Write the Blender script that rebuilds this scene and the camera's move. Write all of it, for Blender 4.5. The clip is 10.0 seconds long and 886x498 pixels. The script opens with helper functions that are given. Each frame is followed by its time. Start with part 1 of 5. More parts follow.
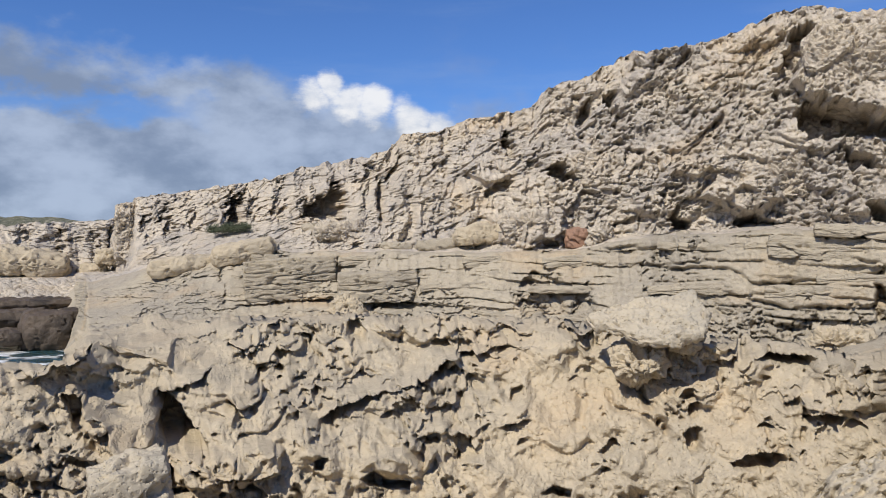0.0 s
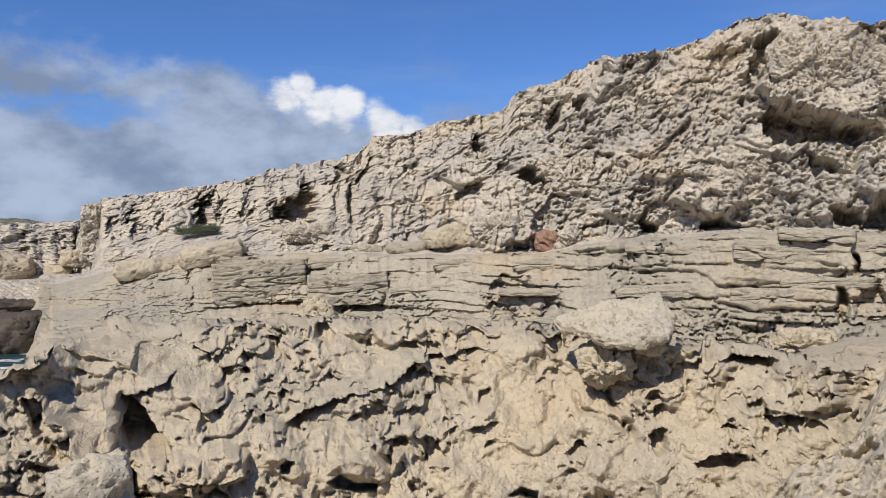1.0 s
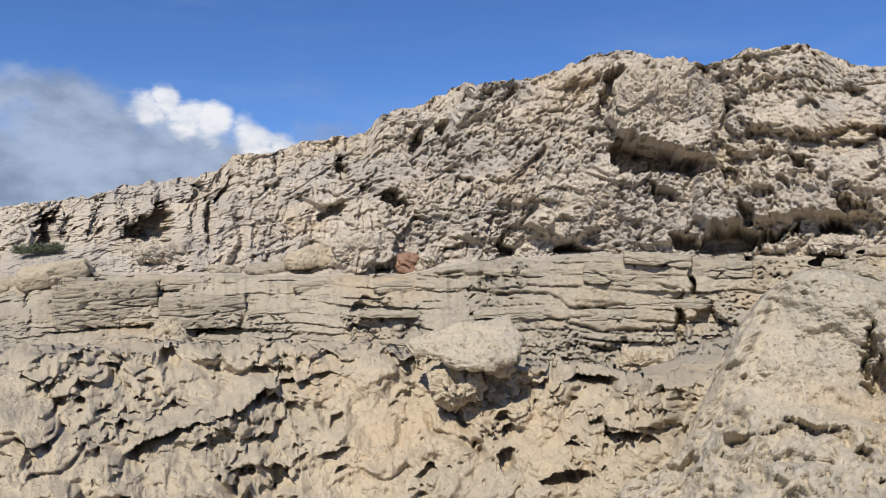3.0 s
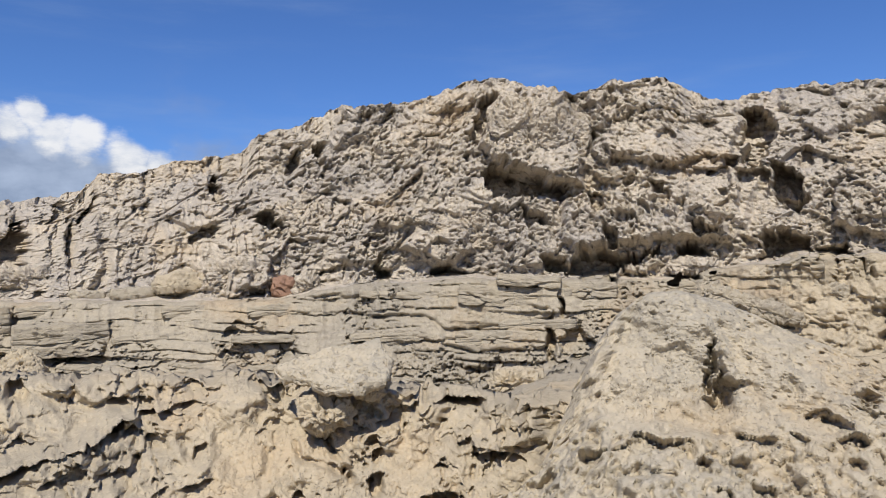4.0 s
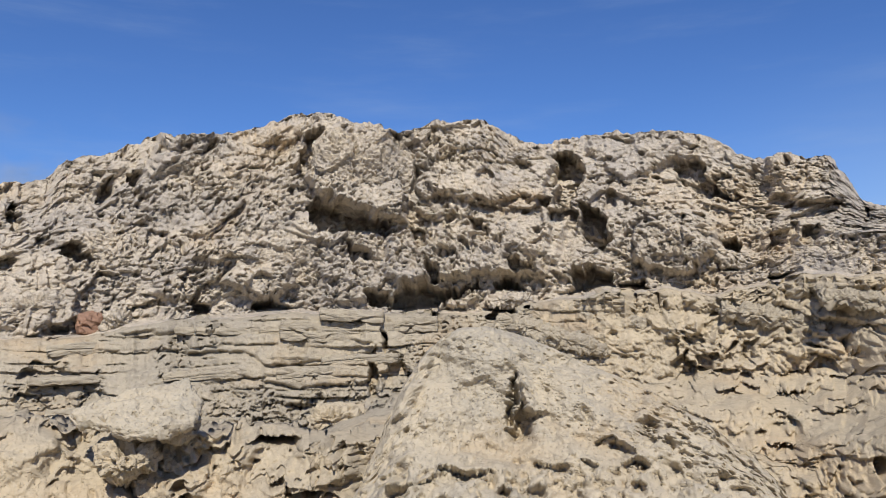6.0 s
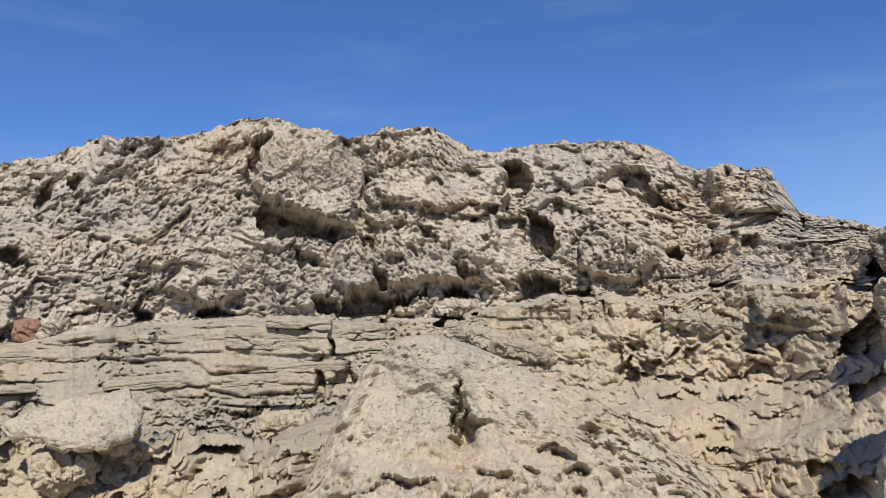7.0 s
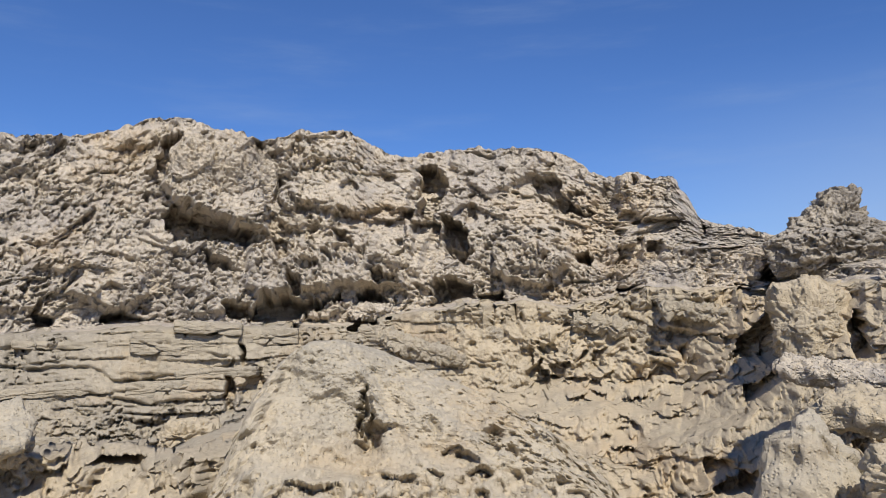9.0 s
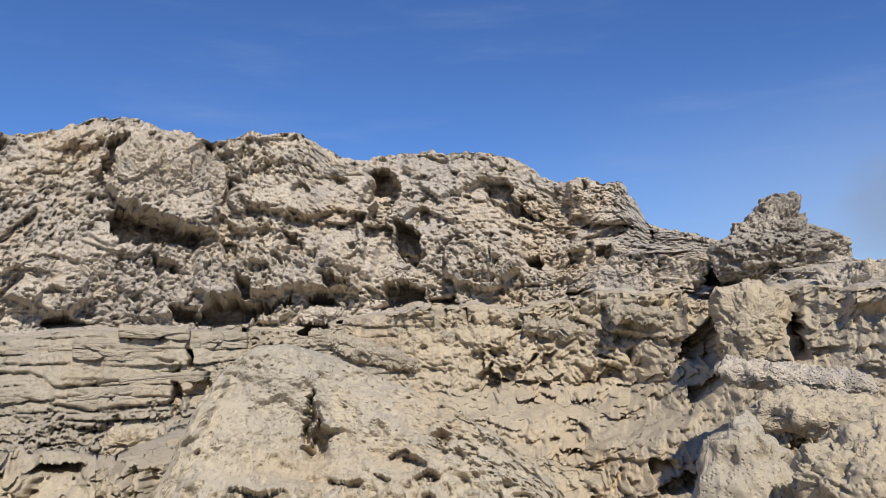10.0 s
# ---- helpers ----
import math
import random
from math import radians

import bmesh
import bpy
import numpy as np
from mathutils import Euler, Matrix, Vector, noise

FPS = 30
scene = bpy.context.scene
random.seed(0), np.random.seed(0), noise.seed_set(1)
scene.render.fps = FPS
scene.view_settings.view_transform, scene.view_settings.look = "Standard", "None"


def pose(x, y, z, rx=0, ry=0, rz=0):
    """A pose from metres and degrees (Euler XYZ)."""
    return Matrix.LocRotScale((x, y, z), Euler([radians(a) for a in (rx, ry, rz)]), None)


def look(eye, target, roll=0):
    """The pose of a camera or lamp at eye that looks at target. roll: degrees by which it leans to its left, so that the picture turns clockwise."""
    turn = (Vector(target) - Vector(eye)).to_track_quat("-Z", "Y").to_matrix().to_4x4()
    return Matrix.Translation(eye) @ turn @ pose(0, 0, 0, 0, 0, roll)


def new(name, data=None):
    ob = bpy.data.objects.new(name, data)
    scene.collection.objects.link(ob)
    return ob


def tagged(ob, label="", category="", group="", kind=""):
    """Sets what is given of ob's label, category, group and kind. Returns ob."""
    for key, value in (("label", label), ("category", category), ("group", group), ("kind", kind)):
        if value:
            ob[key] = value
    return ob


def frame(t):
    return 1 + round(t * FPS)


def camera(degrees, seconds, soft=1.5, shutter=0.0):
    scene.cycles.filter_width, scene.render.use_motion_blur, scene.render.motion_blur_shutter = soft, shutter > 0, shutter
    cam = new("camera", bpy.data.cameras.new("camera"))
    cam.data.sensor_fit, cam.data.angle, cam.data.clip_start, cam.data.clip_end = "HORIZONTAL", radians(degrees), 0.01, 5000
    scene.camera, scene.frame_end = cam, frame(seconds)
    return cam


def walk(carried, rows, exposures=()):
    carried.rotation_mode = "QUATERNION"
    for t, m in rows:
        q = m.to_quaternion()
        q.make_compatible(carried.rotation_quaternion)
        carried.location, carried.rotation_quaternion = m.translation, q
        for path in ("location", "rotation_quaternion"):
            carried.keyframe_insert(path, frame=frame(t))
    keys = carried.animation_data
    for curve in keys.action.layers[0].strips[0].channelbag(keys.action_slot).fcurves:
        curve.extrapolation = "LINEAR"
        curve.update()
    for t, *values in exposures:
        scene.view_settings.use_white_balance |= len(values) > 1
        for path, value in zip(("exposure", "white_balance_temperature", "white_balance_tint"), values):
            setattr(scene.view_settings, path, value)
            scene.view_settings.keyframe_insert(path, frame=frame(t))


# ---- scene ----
cam = camera(59.5, 10.0, soft=0.95)
PATH = [
    (0, (-0.400, 0.200, 1.940), (-0.400, 10.200, 1.940), 0.00),
    (0.5, (-0.383, 0.197, 1.943), (-0.240, 10.196, 1.954), 0.01),
    (1, (-0.345, 0.198, 1.937), (0.009, 10.192, 1.972), 0.14),
    (1.5, (-0.310, 0.195, 1.944), (0.314, 10.175, 2.007), 0.26),
    (2, (-0.268, 0.197, 1.947), (0.699, 10.150, 2.067), 0.39),
    (3.5, (-0.028, 0.131, 1.987), (2.647, 9.757, 2.423), 0.12),
    (4, (0.072, 0.081, 2.000), (3.482, 9.464, 2.583), -0.23),
    (4.5, (0.137, 0.033, 2.014), (4.223, 9.132, 2.735), -0.44),
    (5, (0.171, -0.006, 2.025), (4.729, 8.856, 2.850), -0.51),
    (5.5, (0.201, -0.047, 2.031), (5.134, 8.604, 2.941), -0.62),
    (6, (0.236, -0.103, 2.043), (5.544, 8.315, 3.025), -0.78),
    (7.5, (0.275, -0.195, 2.069), (6.278, 7.733, 3.124), -0.83),
    (8, (0.294, -0.228, 2.070), (6.470, 7.567, 3.123), -0.91),
    (8.5, (0.324, -0.271, 2.075), (6.703, 7.356, 3.138), -1.04),
    (9, (0.344, -0.309, 2.073), (6.959, 7.112, 3.153), -1.15),
    (9.5, (0.364, -0.339, 2.074), (7.199, 6.877, 3.172), -1.27),
    (10, (0.383, -0.369, 2.079), (7.419, 6.649, 3.190), -1.30),
]
walk(cam, [(t, look(eye, target, roll)) for t, eye, target, roll in PATH])

# ---- light ----
SUN_BEARING, SUN_HEIGHT = 211.0, 46.0
sun = new("sun", bpy.data.lights.new("sun", "SUN"))
sun.data.energy, sun.data.angle, sun.data.color = 4.5, radians(0.53), (1.0, 0.945, 0.86)
_b, _h = radians(SUN_BEARING), radians(SUN_HEIGHT)
SUN_DIR = Vector((math.sin(_b) * math.cos(_h), math.cos(_b) * math.cos(_h), math.sin(_h)))
sun.matrix_world = look(SUN_DIR * 60, (0, 0, 0))


def sky_world():
    world = bpy.data.worlds.new("sky")
    scene.world = world
    world.use_nodes = True
    nt = world.node_tree
    nt.nodes.clear()
    N = lambda kind: nt.nodes.new("ShaderNode" + kind)
    L = nt.links.new

    def math_node(op, a, b=None, c=None, clamp=False):
        n = N("Math")
        n.operation, n.use_clamp = op, clamp
        for i, v in enumerate((a, b, c)):
            if v is None:
                continue
            if isinstance(v, (int, float)):
                n.inputs[i].default_value = v
            else:
                L(v, n.inputs[i])
        return n.outputs[0]

    def ramp(v, lo, hi, out0=0.0, out1=1.0):
        n = N("MapRange")
        n.interpolation_type = "SMOOTHSTEP"
        L(v, n.inputs[0])
        for i, x in enumerate((lo, hi, out0, out1)):
            n.inputs[i + 1].default_value = x
        return n.outputs[0]

    sky = N("TexSky")
    sky.sky_type, sky.sun_disc = "NISHITA", False
    sky.sun_elevation, sky.sun_rotation = radians(SUN_HEIGHT), radians(SUN_BEARING)
    sky.altitude, sky.air_density, sky.dust_density, sky.ozone_density = 800, 1.0, 0.1, 4.0
    co = N("TexCoord")
    sep = N("SeparateXYZ")
    L(co.outputs["Generated"], sep.inputs[0])
    x, y, z = sep.outputs
    bearing = math_node("ARCTAN2", x, y)           # radians, to the right from +y
    plan = N("CombineXYZ")
    L(bearing, plan.inputs[0])
    L(math_node("MULTIPLY", z, 1.7), plan.inputs[1])

    def noise_at(scale, detail, rough, seed, stretch=1.0):
        m = N("Mapping")
        L(plan.outputs[0], m.inputs[0])
        m.inputs["Location"].default_value = (seed, seed * 0.7, seed * 0.3)
        m.inputs["Scale"].default_value = (1.0, stretch, 1.0)
        n = N("TexNoise")
        n.inputs["Scale"].default_value, n.inputs["Detail"].default_value, n.inputs["Roughness"].default_value = scale, detail, rough
        L(m.outputs[0], n.inputs["Vector"])
        return n.outputs["Fac"]

    puff = noise_at(16.0, 6.0, 0.55, 4.1)
    broad = noise_at(7.0, 5.0, 0.55, 9.3)
    # the bank of cloud low over the land: its top sinks towards the cliff
    top = ramp(bearing, -0.60, 0.12, 0.238, 0.178)
    lift = math_node("ADD", z, math_node("MULTIPLY", math_node("SUBTRACT", puff, 0.5), -0.10))
    lift = math_node("ADD", lift, math_node("MULTIPLY", math_node("SUBTRACT", broad, 0.5), -0.11))
    bank = ramp(math_node("SUBTRACT", lift, top), 0.02, -0.035)
    bank = math_node("MULTIPLY", bank, ramp(bearing, 0.15, 0.02))
    split = math_node("ABSOLUTE", math_node("SUBTRACT", math_node("ADD", z, math_node("MULTIPLY", math_node("SUBTRACT", puff, 0.5), 0.08)), 0.168))
    bank = math_node("MULTIPLY", bank, math_node("SUBTRACT", 1.0, math_node("MULTIPLY", math_node("MULTIPLY", ramp(split, 0.022, 0.0), 0.85), ramp(bearing, -0.27, -0.38))))
    # cumulus heads standing out of the bank
    def head(b, h, size, hard):
        dx = math_node("SUBTRACT", bearing, b)
        dz = math_node("SUBTRACT", z, h)
        d = math_node("SQRT", math_node("ADD", math_node("MULTIPLY", dx, dx), math_node("MULTIPLY", dz, dz)))
        d = math_node("ADD", d, math_node("MULTIPLY", math_node("SUBTRACT", puff, 0.5), -0.062))
        return ramp(d, size, size - hard)

    heads = head(-0.142, 0.208, 0.024, 0.014)
    for b, h, size in ((-0.168, 0.190, 0.028), (-0.12, 0.186, 0.030), (-0.09, 0.180, 0.03), (-0.04, 0.165, 0.034), (0.0, 0.155, 0.03)):
        heads = math_node("MAXIMUM", heads, head(b, h, size, 0.02))
    wisp = math_node("MULTIPLY", ramp(noise_at(6.0, 4.0, 0.55, 2.2), 0.46, 0.75), 0.55)
    wisp = math_node("MULTIPLY", wisp, head(0.06, 0.19, 0.13, 0.12))
    cirrus = math_node("MULTIPLY", ramp(noise_at(3.0, 6.0, 0.6, 7.7, 4.0), 0.47, 0.85), 0.16)

    def mix(fac, a, b):
        n = N("MixRGB")
        for i, v in enumerate((fac, a, b)):
            if isinstance(v, tuple):
                n.inputs[i].default_value = v
            else:
                L(v, n.inputs[i])
        return n.outputs[0]

    strength = 0.075
    lum = lambda r, g, b: (r / strength, g / strength, b / strength, 1)
    grey = mix(ramp(noise_at(8.0, 6.0, 0.55, 5.5), 0.36, 0.66), lum(0.22, 0.28, 0.40), lum(0.43, 0.51, 0.66))
    bright = mix(ramp(puff, 0.35, 0.6), lum(0.62, 0.67, 0.76), lum(0.92, 0.92, 0.93))
    deep = N("MixRGB")
    deep.blend_type = "MULTIPLY"
    deep.inputs[0].default_value, deep.inputs[2].default_value = 1.0, (0.77, 1.08, 1.60, 1)
    L(sky.outputs[0], deep.inputs[1])
    col = mix(cirrus, deep.outputs[0], lum(0.42, 0.52, 0.68))
    haze = math_node("MULTIPLY", math_node("MULTIPLY", ramp(bearing, 0.75, 1.35), ramp(z, 0.34, 0.06)), 0.55)
    col = mix(haze, col, lum(0.42, 0.53, 0.72))
    col = mix(math_node("MULTIPLY", head(1.32, 0.13, 0.075, 0.06), 0.5), col, lum(0.26, 0.32, 0.44))
    col = mix(wisp, col, lum(0.33, 0.37, 0.48))
    col = mix(math_node("MULTIPLY", bank, 0.93), col, grey)
    col = mix(math_node("MULTIPLY", heads, 0.9), col, bright)
    bg = N("Background")
    L(col, bg.inputs[0])
    bg.inputs[1].default_value = strength
    out = N("OutputWorld")
    L(bg.outputs[0], out.inputs[0])


sky_world()
scene.view_settings.exposure = 0.0


# ---- materials ----
def rock_material(name, pale, dark, stain, stain_amount=0.25, relief=0.03, rough=0.92, streak=0.0, pit=0.5):
    """Weathered limestone: a pale body, a darker weathered skin in patches, warm stains, fine pits."""
    m = bpy.data.materials.new(name)
    m.use_nodes = True
    nt = m.node_tree
    L = nt.links.new
    N = lambda kind: nt.nodes.new("ShaderNode" + kind)
    bsdf = nt.nodes["Principled BSDF"]
    bsdf.inputs["Roughness"].default_value = rough
    bsdf.inputs["Specular IOR Level"].default_value = 0.15
    co = N("TexCoord").outputs["Object"]

    def noise_of(scale, detail=5.0, r=0.6, seed=0.0, squash=1.0):
        mp = N("Mapping")
        mp.inputs["Location"].default_value = (seed, seed * 1.3, seed * 0.4)
        mp.inputs["Scale"].default_value = (1, 1, squash)
        L(co, mp.inputs[0])
        n = N("TexNoise")
        n.inputs["Scale"].default_value, n.inputs["Detail"].default_value, n.inputs["Roughness"].default_value = scale, detail, r
        L(mp.outputs[0], n.inputs["Vector"])
        return n.outputs["Fac"]

    def ramp(v, lo, hi, top=1.0):
        n = N("MapRange")
        n.interpolation_type = "SMOOTHSTEP"
        L(v, n.inputs[0])
        n.inputs[1].default_value, n.inputs[2].default_value, n.inputs[4].default_value = lo, hi, top
        return n.outputs[0]

    def mix(fac, a, b, kind="MIX"):
        n = N("MixRGB")
        n.blend_type = kind
        for i, v in enumerate((fac, a, b)):
            if isinstance(v, float):
                n.inputs[i].default_value = v
            elif isinstance(v, tuple):
                n.inputs[i].default_value = (*v, 1)
            else:
                L(v, n.inputs[i])
        return n.outputs[0]

    col = mix(ramp(noise_of(0.6, 6, 0.65, 3.1), 0.42, 0.60), pale, dark)
    col = mix(ramp(noise_of(0.35, 5, 0.6, 11.7, 1.6), 0.52, 0.68, stain_amount), col, stain)
    col = mix(ramp(noise_of(5.5, 6, 0.7, 7.3), 0.48, 0.72, 0.5), col, tuple(c * 0.55 for c in dark))
    col = mix(ramp(noise_of(13.0, 4, 0.7, 1.9), 0.50, 0.72, 0.6), col, tuple(min(0.9, c * 1.22) for c in pale))
    if streak:
        col = mix(ramp(noise_of(2.2, 5, 0.6, 5.0, 0.12), 0.5, 0.68, streak), col, tuple(c * 0.6 for c in dark))
    grain = N("TexVoronoi")
    grain.inputs["Scale"].default_value = 26.0
    L(co, grain.inputs["Vector"])
    holes = ramp(grain.outputs["Distance"], 0.10, 0.42)
    L(col, bsdf.inputs["Base Color"])
    h = N("Math")
    h.operation = "MULTIPLY_ADD"
    L(holes, h.inputs[0])
    h.inputs[1].default_value = pit
    L(noise_of(9.0, 9, 0.72, 2.0), h.inputs[2])
    bump = N("Bump")
    bump.inputs["Strength"].default_value, bump.inputs["Distance"].default_value = 0.9, relief
    L(h.outputs[0], bump.inputs["Height"])
    L(bump.outputs[0], bsdf.inputs["Normal"])
    return m


M_KARST = rock_material("grey karst limestone", (0.605, 0.523, 0.407), (0.475, 0.421, 0.352), (0.592, 0.455, 0.287), 0.55, 0.055, streak=0.15, pit=0.8)
M_BED = rock_material("bedded limestone", (0.428, 0.369, 0.273), (0.364, 0.319, 0.246), (0.482, 0.346, 0.200), 0.5, 0.035)
M_APRON = rock_material("honey limestone", (0.491, 0.410, 0.287), (0.428, 0.364, 0.264), (0.510, 0.378, 0.228), 0.45, 0.03, pit=0.4)
M_MOUND = rock_material("pale limestone", (0.490, 0.420, 0.308), (0.425, 0.375, 0.288), (0.455, 0.341, 0.205), 0.55, 0.03, pit=0.4)
M_RED = rock_material("rust-red stone", (0.300, 0.182, 0.123), (0.264, 0.159, 0.109), (0.364, 0.237, 0.155), 0.4, 0.02, pit=0.3)
# the karst mix again with darker colours, for the pinnacle only
M_DARK_KARST = rock_material("darker karst limestone", (0.47, 0.41, 0.325), (0.32, 0.287, 0.242), (0.50, 0.40, 0.27), 0.5, 0.055, streak=0.15, pit=0.8)
M_WET = rock_material("wet brown rock", (0.118, 0.091, 0.066), (0.055, 0.046, 0.038), (0.146, 0.105, 0.064), 0.5, 0.03, rough=0.5)
M_SCRUB = rock_material("coastal scrub", (0.218, 0.209, 0.137), (0.118, 0.127, 0.082), (0.410, 0.364, 0.273), 0.8, 0.3)


# ---- noise ----
def _hash(ix, iy, iz, seed):
    h = (ix.astype(np.uint32) * np.uint32(374761393) + iy.astype(np.uint32) * np.uint32(668265263)
         + iz.astype(np.uint32) * np.uint32(2147483647) + np.uint32((seed * 974634777 + 12345) & 0xFFFFFFFF))
    h = (h ^ (h >> np.uint32(13))) * np.uint32(1274126177)
    h = (h ^ (h >> np.uint32(16))) * np.uint32(2246822519)
    return h ^ (h >> np.uint32(15))


GRAD = np.array([(1, 1, 0), (-1, 1, 0), (1, -1, 0), (-1, -1, 0), (1, 0, 1), (-1, 0, 1), (1, 0, -1), (-1, 0, -1),
                 (0, 1, 1), (0, -1, 1), (0, 1, -1), (0, -1, -1), (1, 1, 0), (-1, 1, 0), (0, -1, 1), (0, -1, -1)], np.float32)


def gnoise(p, seed=0):
    """Gradient noise, about -0.7 to 0.7, at the points p (n, 3)."""
    i = np.floor(p)
    f = (p - i).astype(np.float32)
    i = i.astype(np.int32)
    u = f * f * f * (f * (f * 6 - 15) + 10)
    out = np.zeros(len(p), np.float32)
    for dx in (0, 1):
        wx = u[:, 0] if dx else 1 - u[:, 0]
        for dy in (0, 1):
            wy = wx * (u[:, 1] if dy else 1 - u[:, 1])
            for dz in (0, 1):
                g = GRAD[_hash(i[:, 0] + dx, i[:, 1] + dy, i[:, 2] + dz, seed) & np.uint32(15)]
                out += wy * (u[:, 2] if dz else 1 - u[:, 2]) * (
                    g[:, 0] * (f[:, 0] - dx) + g[:, 1] * (f[:, 1] - dy) + g[:, 2] * (f[:, 2] - dz))
    return out


def fbm(p, size, octaves=4, gain=0.5, seed=0):
    out, amp, p = 0, 1.0, p / size
    for k in range(octaves):
        out = out + amp * gnoise(p + 31.7 * k, seed + k)
        amp, p = amp * gain, p * 2.03
    return out


def ridged(p, size, octaves=4, gain=0.55, seed=0):
    out, amp, p = 0, 1.0, p / size
    for k in range(octaves):
        out = out + amp * (0.5 - 1.6 * np.abs(gnoise(p + 17.3 * k, seed + k)))
        amp, p = amp * gain, p * 2.07
    return out


def cells(p, size, seed=0, place=False):
    """Cellular noise: the distances to the nearest and second seed point, and the nearest one's three random numbers; place: also the way from it."""
    q = p / size
    i = np.floor(q).astype(np.int32)
    q = q.astype(np.float32)
    f1 = np.full(len(p), 9.0, np.float32)
    f2 = f1.copy()
    who = np.zeros(len(p), np.uint32)
    at = np.zeros((len(p), 3), np.float32)
    for dx in (-1, 0, 1):
        for dy in (-1, 0, 1):
            for dz in (-1, 0, 1):
                c = i + np.array((dx, dy, dz), np.int32)
                h = _hash(c[:, 0], c[:, 1], c[:, 2], seed)
                d = ((c[:, 0] + (h & np.uint32(1023)) / np.float32(1023) - q[:, 0]) ** 2
                     + (c[:, 1] + ((h >> np.uint32(10)) & np.uint32(1023)) / np.float32(1023) - q[:, 1]) ** 2
                     + (c[:, 2] + ((h >> np.uint32(20)) & np.uint32(1023)) / np.float32(1023) - q[:, 2]) ** 2)
                near = d < f1
                f2 = np.where(near, f1, np.minimum(f2, d))
                who = np.where(near, h, who)
                f1 = np.where(near, d, f1)
                if place:
                    at[near] = c[near]
    r = (who * np.uint32(2654435761)) ^ (who >> np.uint32(7))
    rnd = np.stack([(r & np.uint32(1023)), (r >> np.uint32(10)) & np.uint32(1023), (r >> np.uint32(20)) & np.uint32(1023)], 1) / 1023.0
    if place:
        jitter = np.stack([who & np.uint32(1023), (who >> np.uint32(10)) & np.uint32(1023), (who >> np.uint32(20)) & np.uint32(1023)], 1) / np.float32(1023)
        return np.sqrt(f1), np.sqrt(f2), rnd.astype(np.float32), q - at - jitter
    return np.sqrt(f1), np.sqrt(f2), rnd.astype(np.float32)


def smooth(a, lo, hi):
    t = np.clip((a - lo) / (hi - lo), 0, 1)
    return t * t * (3 - 2 * t)


# ---- meshes ----
EYE_Z = 2.0     # the height from which bearings and elevations are taken


def survey(bearing, elevation, distance):
    """The place at a bearing and an elevation (degrees) and a level distance from the middle of the walk."""
    b, e = np.radians(bearing), np.radians(elevation)
    return np.stack([distance * np.sin(b), distance * np.cos(b), EYE_Z + distance * np.tan(e) + 0 * b], -1)


def grid_faces(rows, cols, wrap=False):
    a = np.arange(rows * cols).reshape(rows, cols)
    b = np.roll(a, -1, 1) if wrap else a[:, 1:]
    a0 = a if wrap else a[:, :-1]
    return np.stack([a0[:-1], b[:-1], b[1:], a0[1:]], -1).reshape(-1, 4)


def mesh_of(name, verts, faces, material, shade=True):
    me = bpy.data.meshes.new(name)
    verts, faces = np.asarray(verts, np.float32), np.asarray(faces, np.int32)
    k = faces.shape[1]
    me.vertices.add(len(verts))
    me.vertices.foreach_set("co", verts.ravel())
    me.loops.add(faces.size)
    me.loops.foreach_set("vertex_index", faces.ravel())
    me.polygons.add(len(faces))
    me.polygons.foreach_set("loop_start", np.arange(0, faces.size, k, dtype=np.int32))
    me.polygons.foreach_set("use_smooth", np.full(len(faces), shade))
    me.update(calc_edges=True)
    me.materials.append(material)
    return me


def normals_of(p):
    du = np.gradient(p, axis=1)
    dv = np.gradient(p, axis=0)
    n = np.cross(du, dv)
    return n / (np.linalg.norm(n, axis=-1, keepdims=True) + 1e-9)


# ---- styles of weathering: how far the surface stands out, in metres, at the points p ----
def pits(q, size, depth, share, seed):
    f1, _, r = cells(q, size, seed)
    return -depth * (1 - smooth(f1, 0.22, 0.40)) * (r[:, 0] < share) * (0.5 + r[:, 1])


def eaten(q, size, depth, cover, seed):
    """Irregular sharp-rimmed hollows that run into one another; cover: 0 none, 1 half of the surface."""
    n = gnoise(q / size, seed) + 0.5 * gnoise(q / (0.47 * size) + 3.3, seed + 1)
    level = 0.42 * (1 - cover)
    return -depth * smooth(n, level, level + 0.12)


def facets(q, size, step, tilt, seed, worn=0.16):
    """Broken faces: each stands out by up to half the step and leans its own way; tilt: rise over run; worn: width of their rounded edges."""
    f1, f2, r, seed_at = cells(q, size, seed, True)
    a = r[:, 1] * 6.283
    lean = seed_at[:, 0] * np.cos(a) + seed_at[:, 2] * np.sin(a)
    return (step * (r[:, 0] - 0.4) + tilt * size * lean * (0.4 + 0.6 * r[:, 2])) * smooth(f2 - f1, 0.0, worn)


def warped(p, size, amount, seed):
    return p + np.stack([gnoise(p / size + 5, seed), gnoise(p / size + 9, seed + 1), gnoise(p / size + 2, seed + 2)], 1) * amount


def karst(p, rough=1.0, blocky=0.0):
    q = warped(p, 0.9, 0.35, 71)
    zone = smooth(gnoise(p / 1.7, 70), -0.25, 0.10)
    out = fbm(p, 2.8, 2, 0.5, 11) * 0.36 + facets(q * (1, 1, 1.2), 1.5, 0.36, 0.20, 3, 0.07)
    out += facets(q * (1, 1, 1.5), 0.70, 0.18, 0.16, 5, 0.06) + eaten(q * (1, 1, 1.3), 0.60, 0.30, -0.1, 12)
    out += blocky * (facets(q * (1, 1, 1.9), 0.55, 0.24, 0.20, 14, 0.05) + eaten(q * (1, 1, 2.2), 0.34, 0.16, 0.1, 16))
    return out + rough * (0.45 + 0.55 * zone) * fine_karst(p)


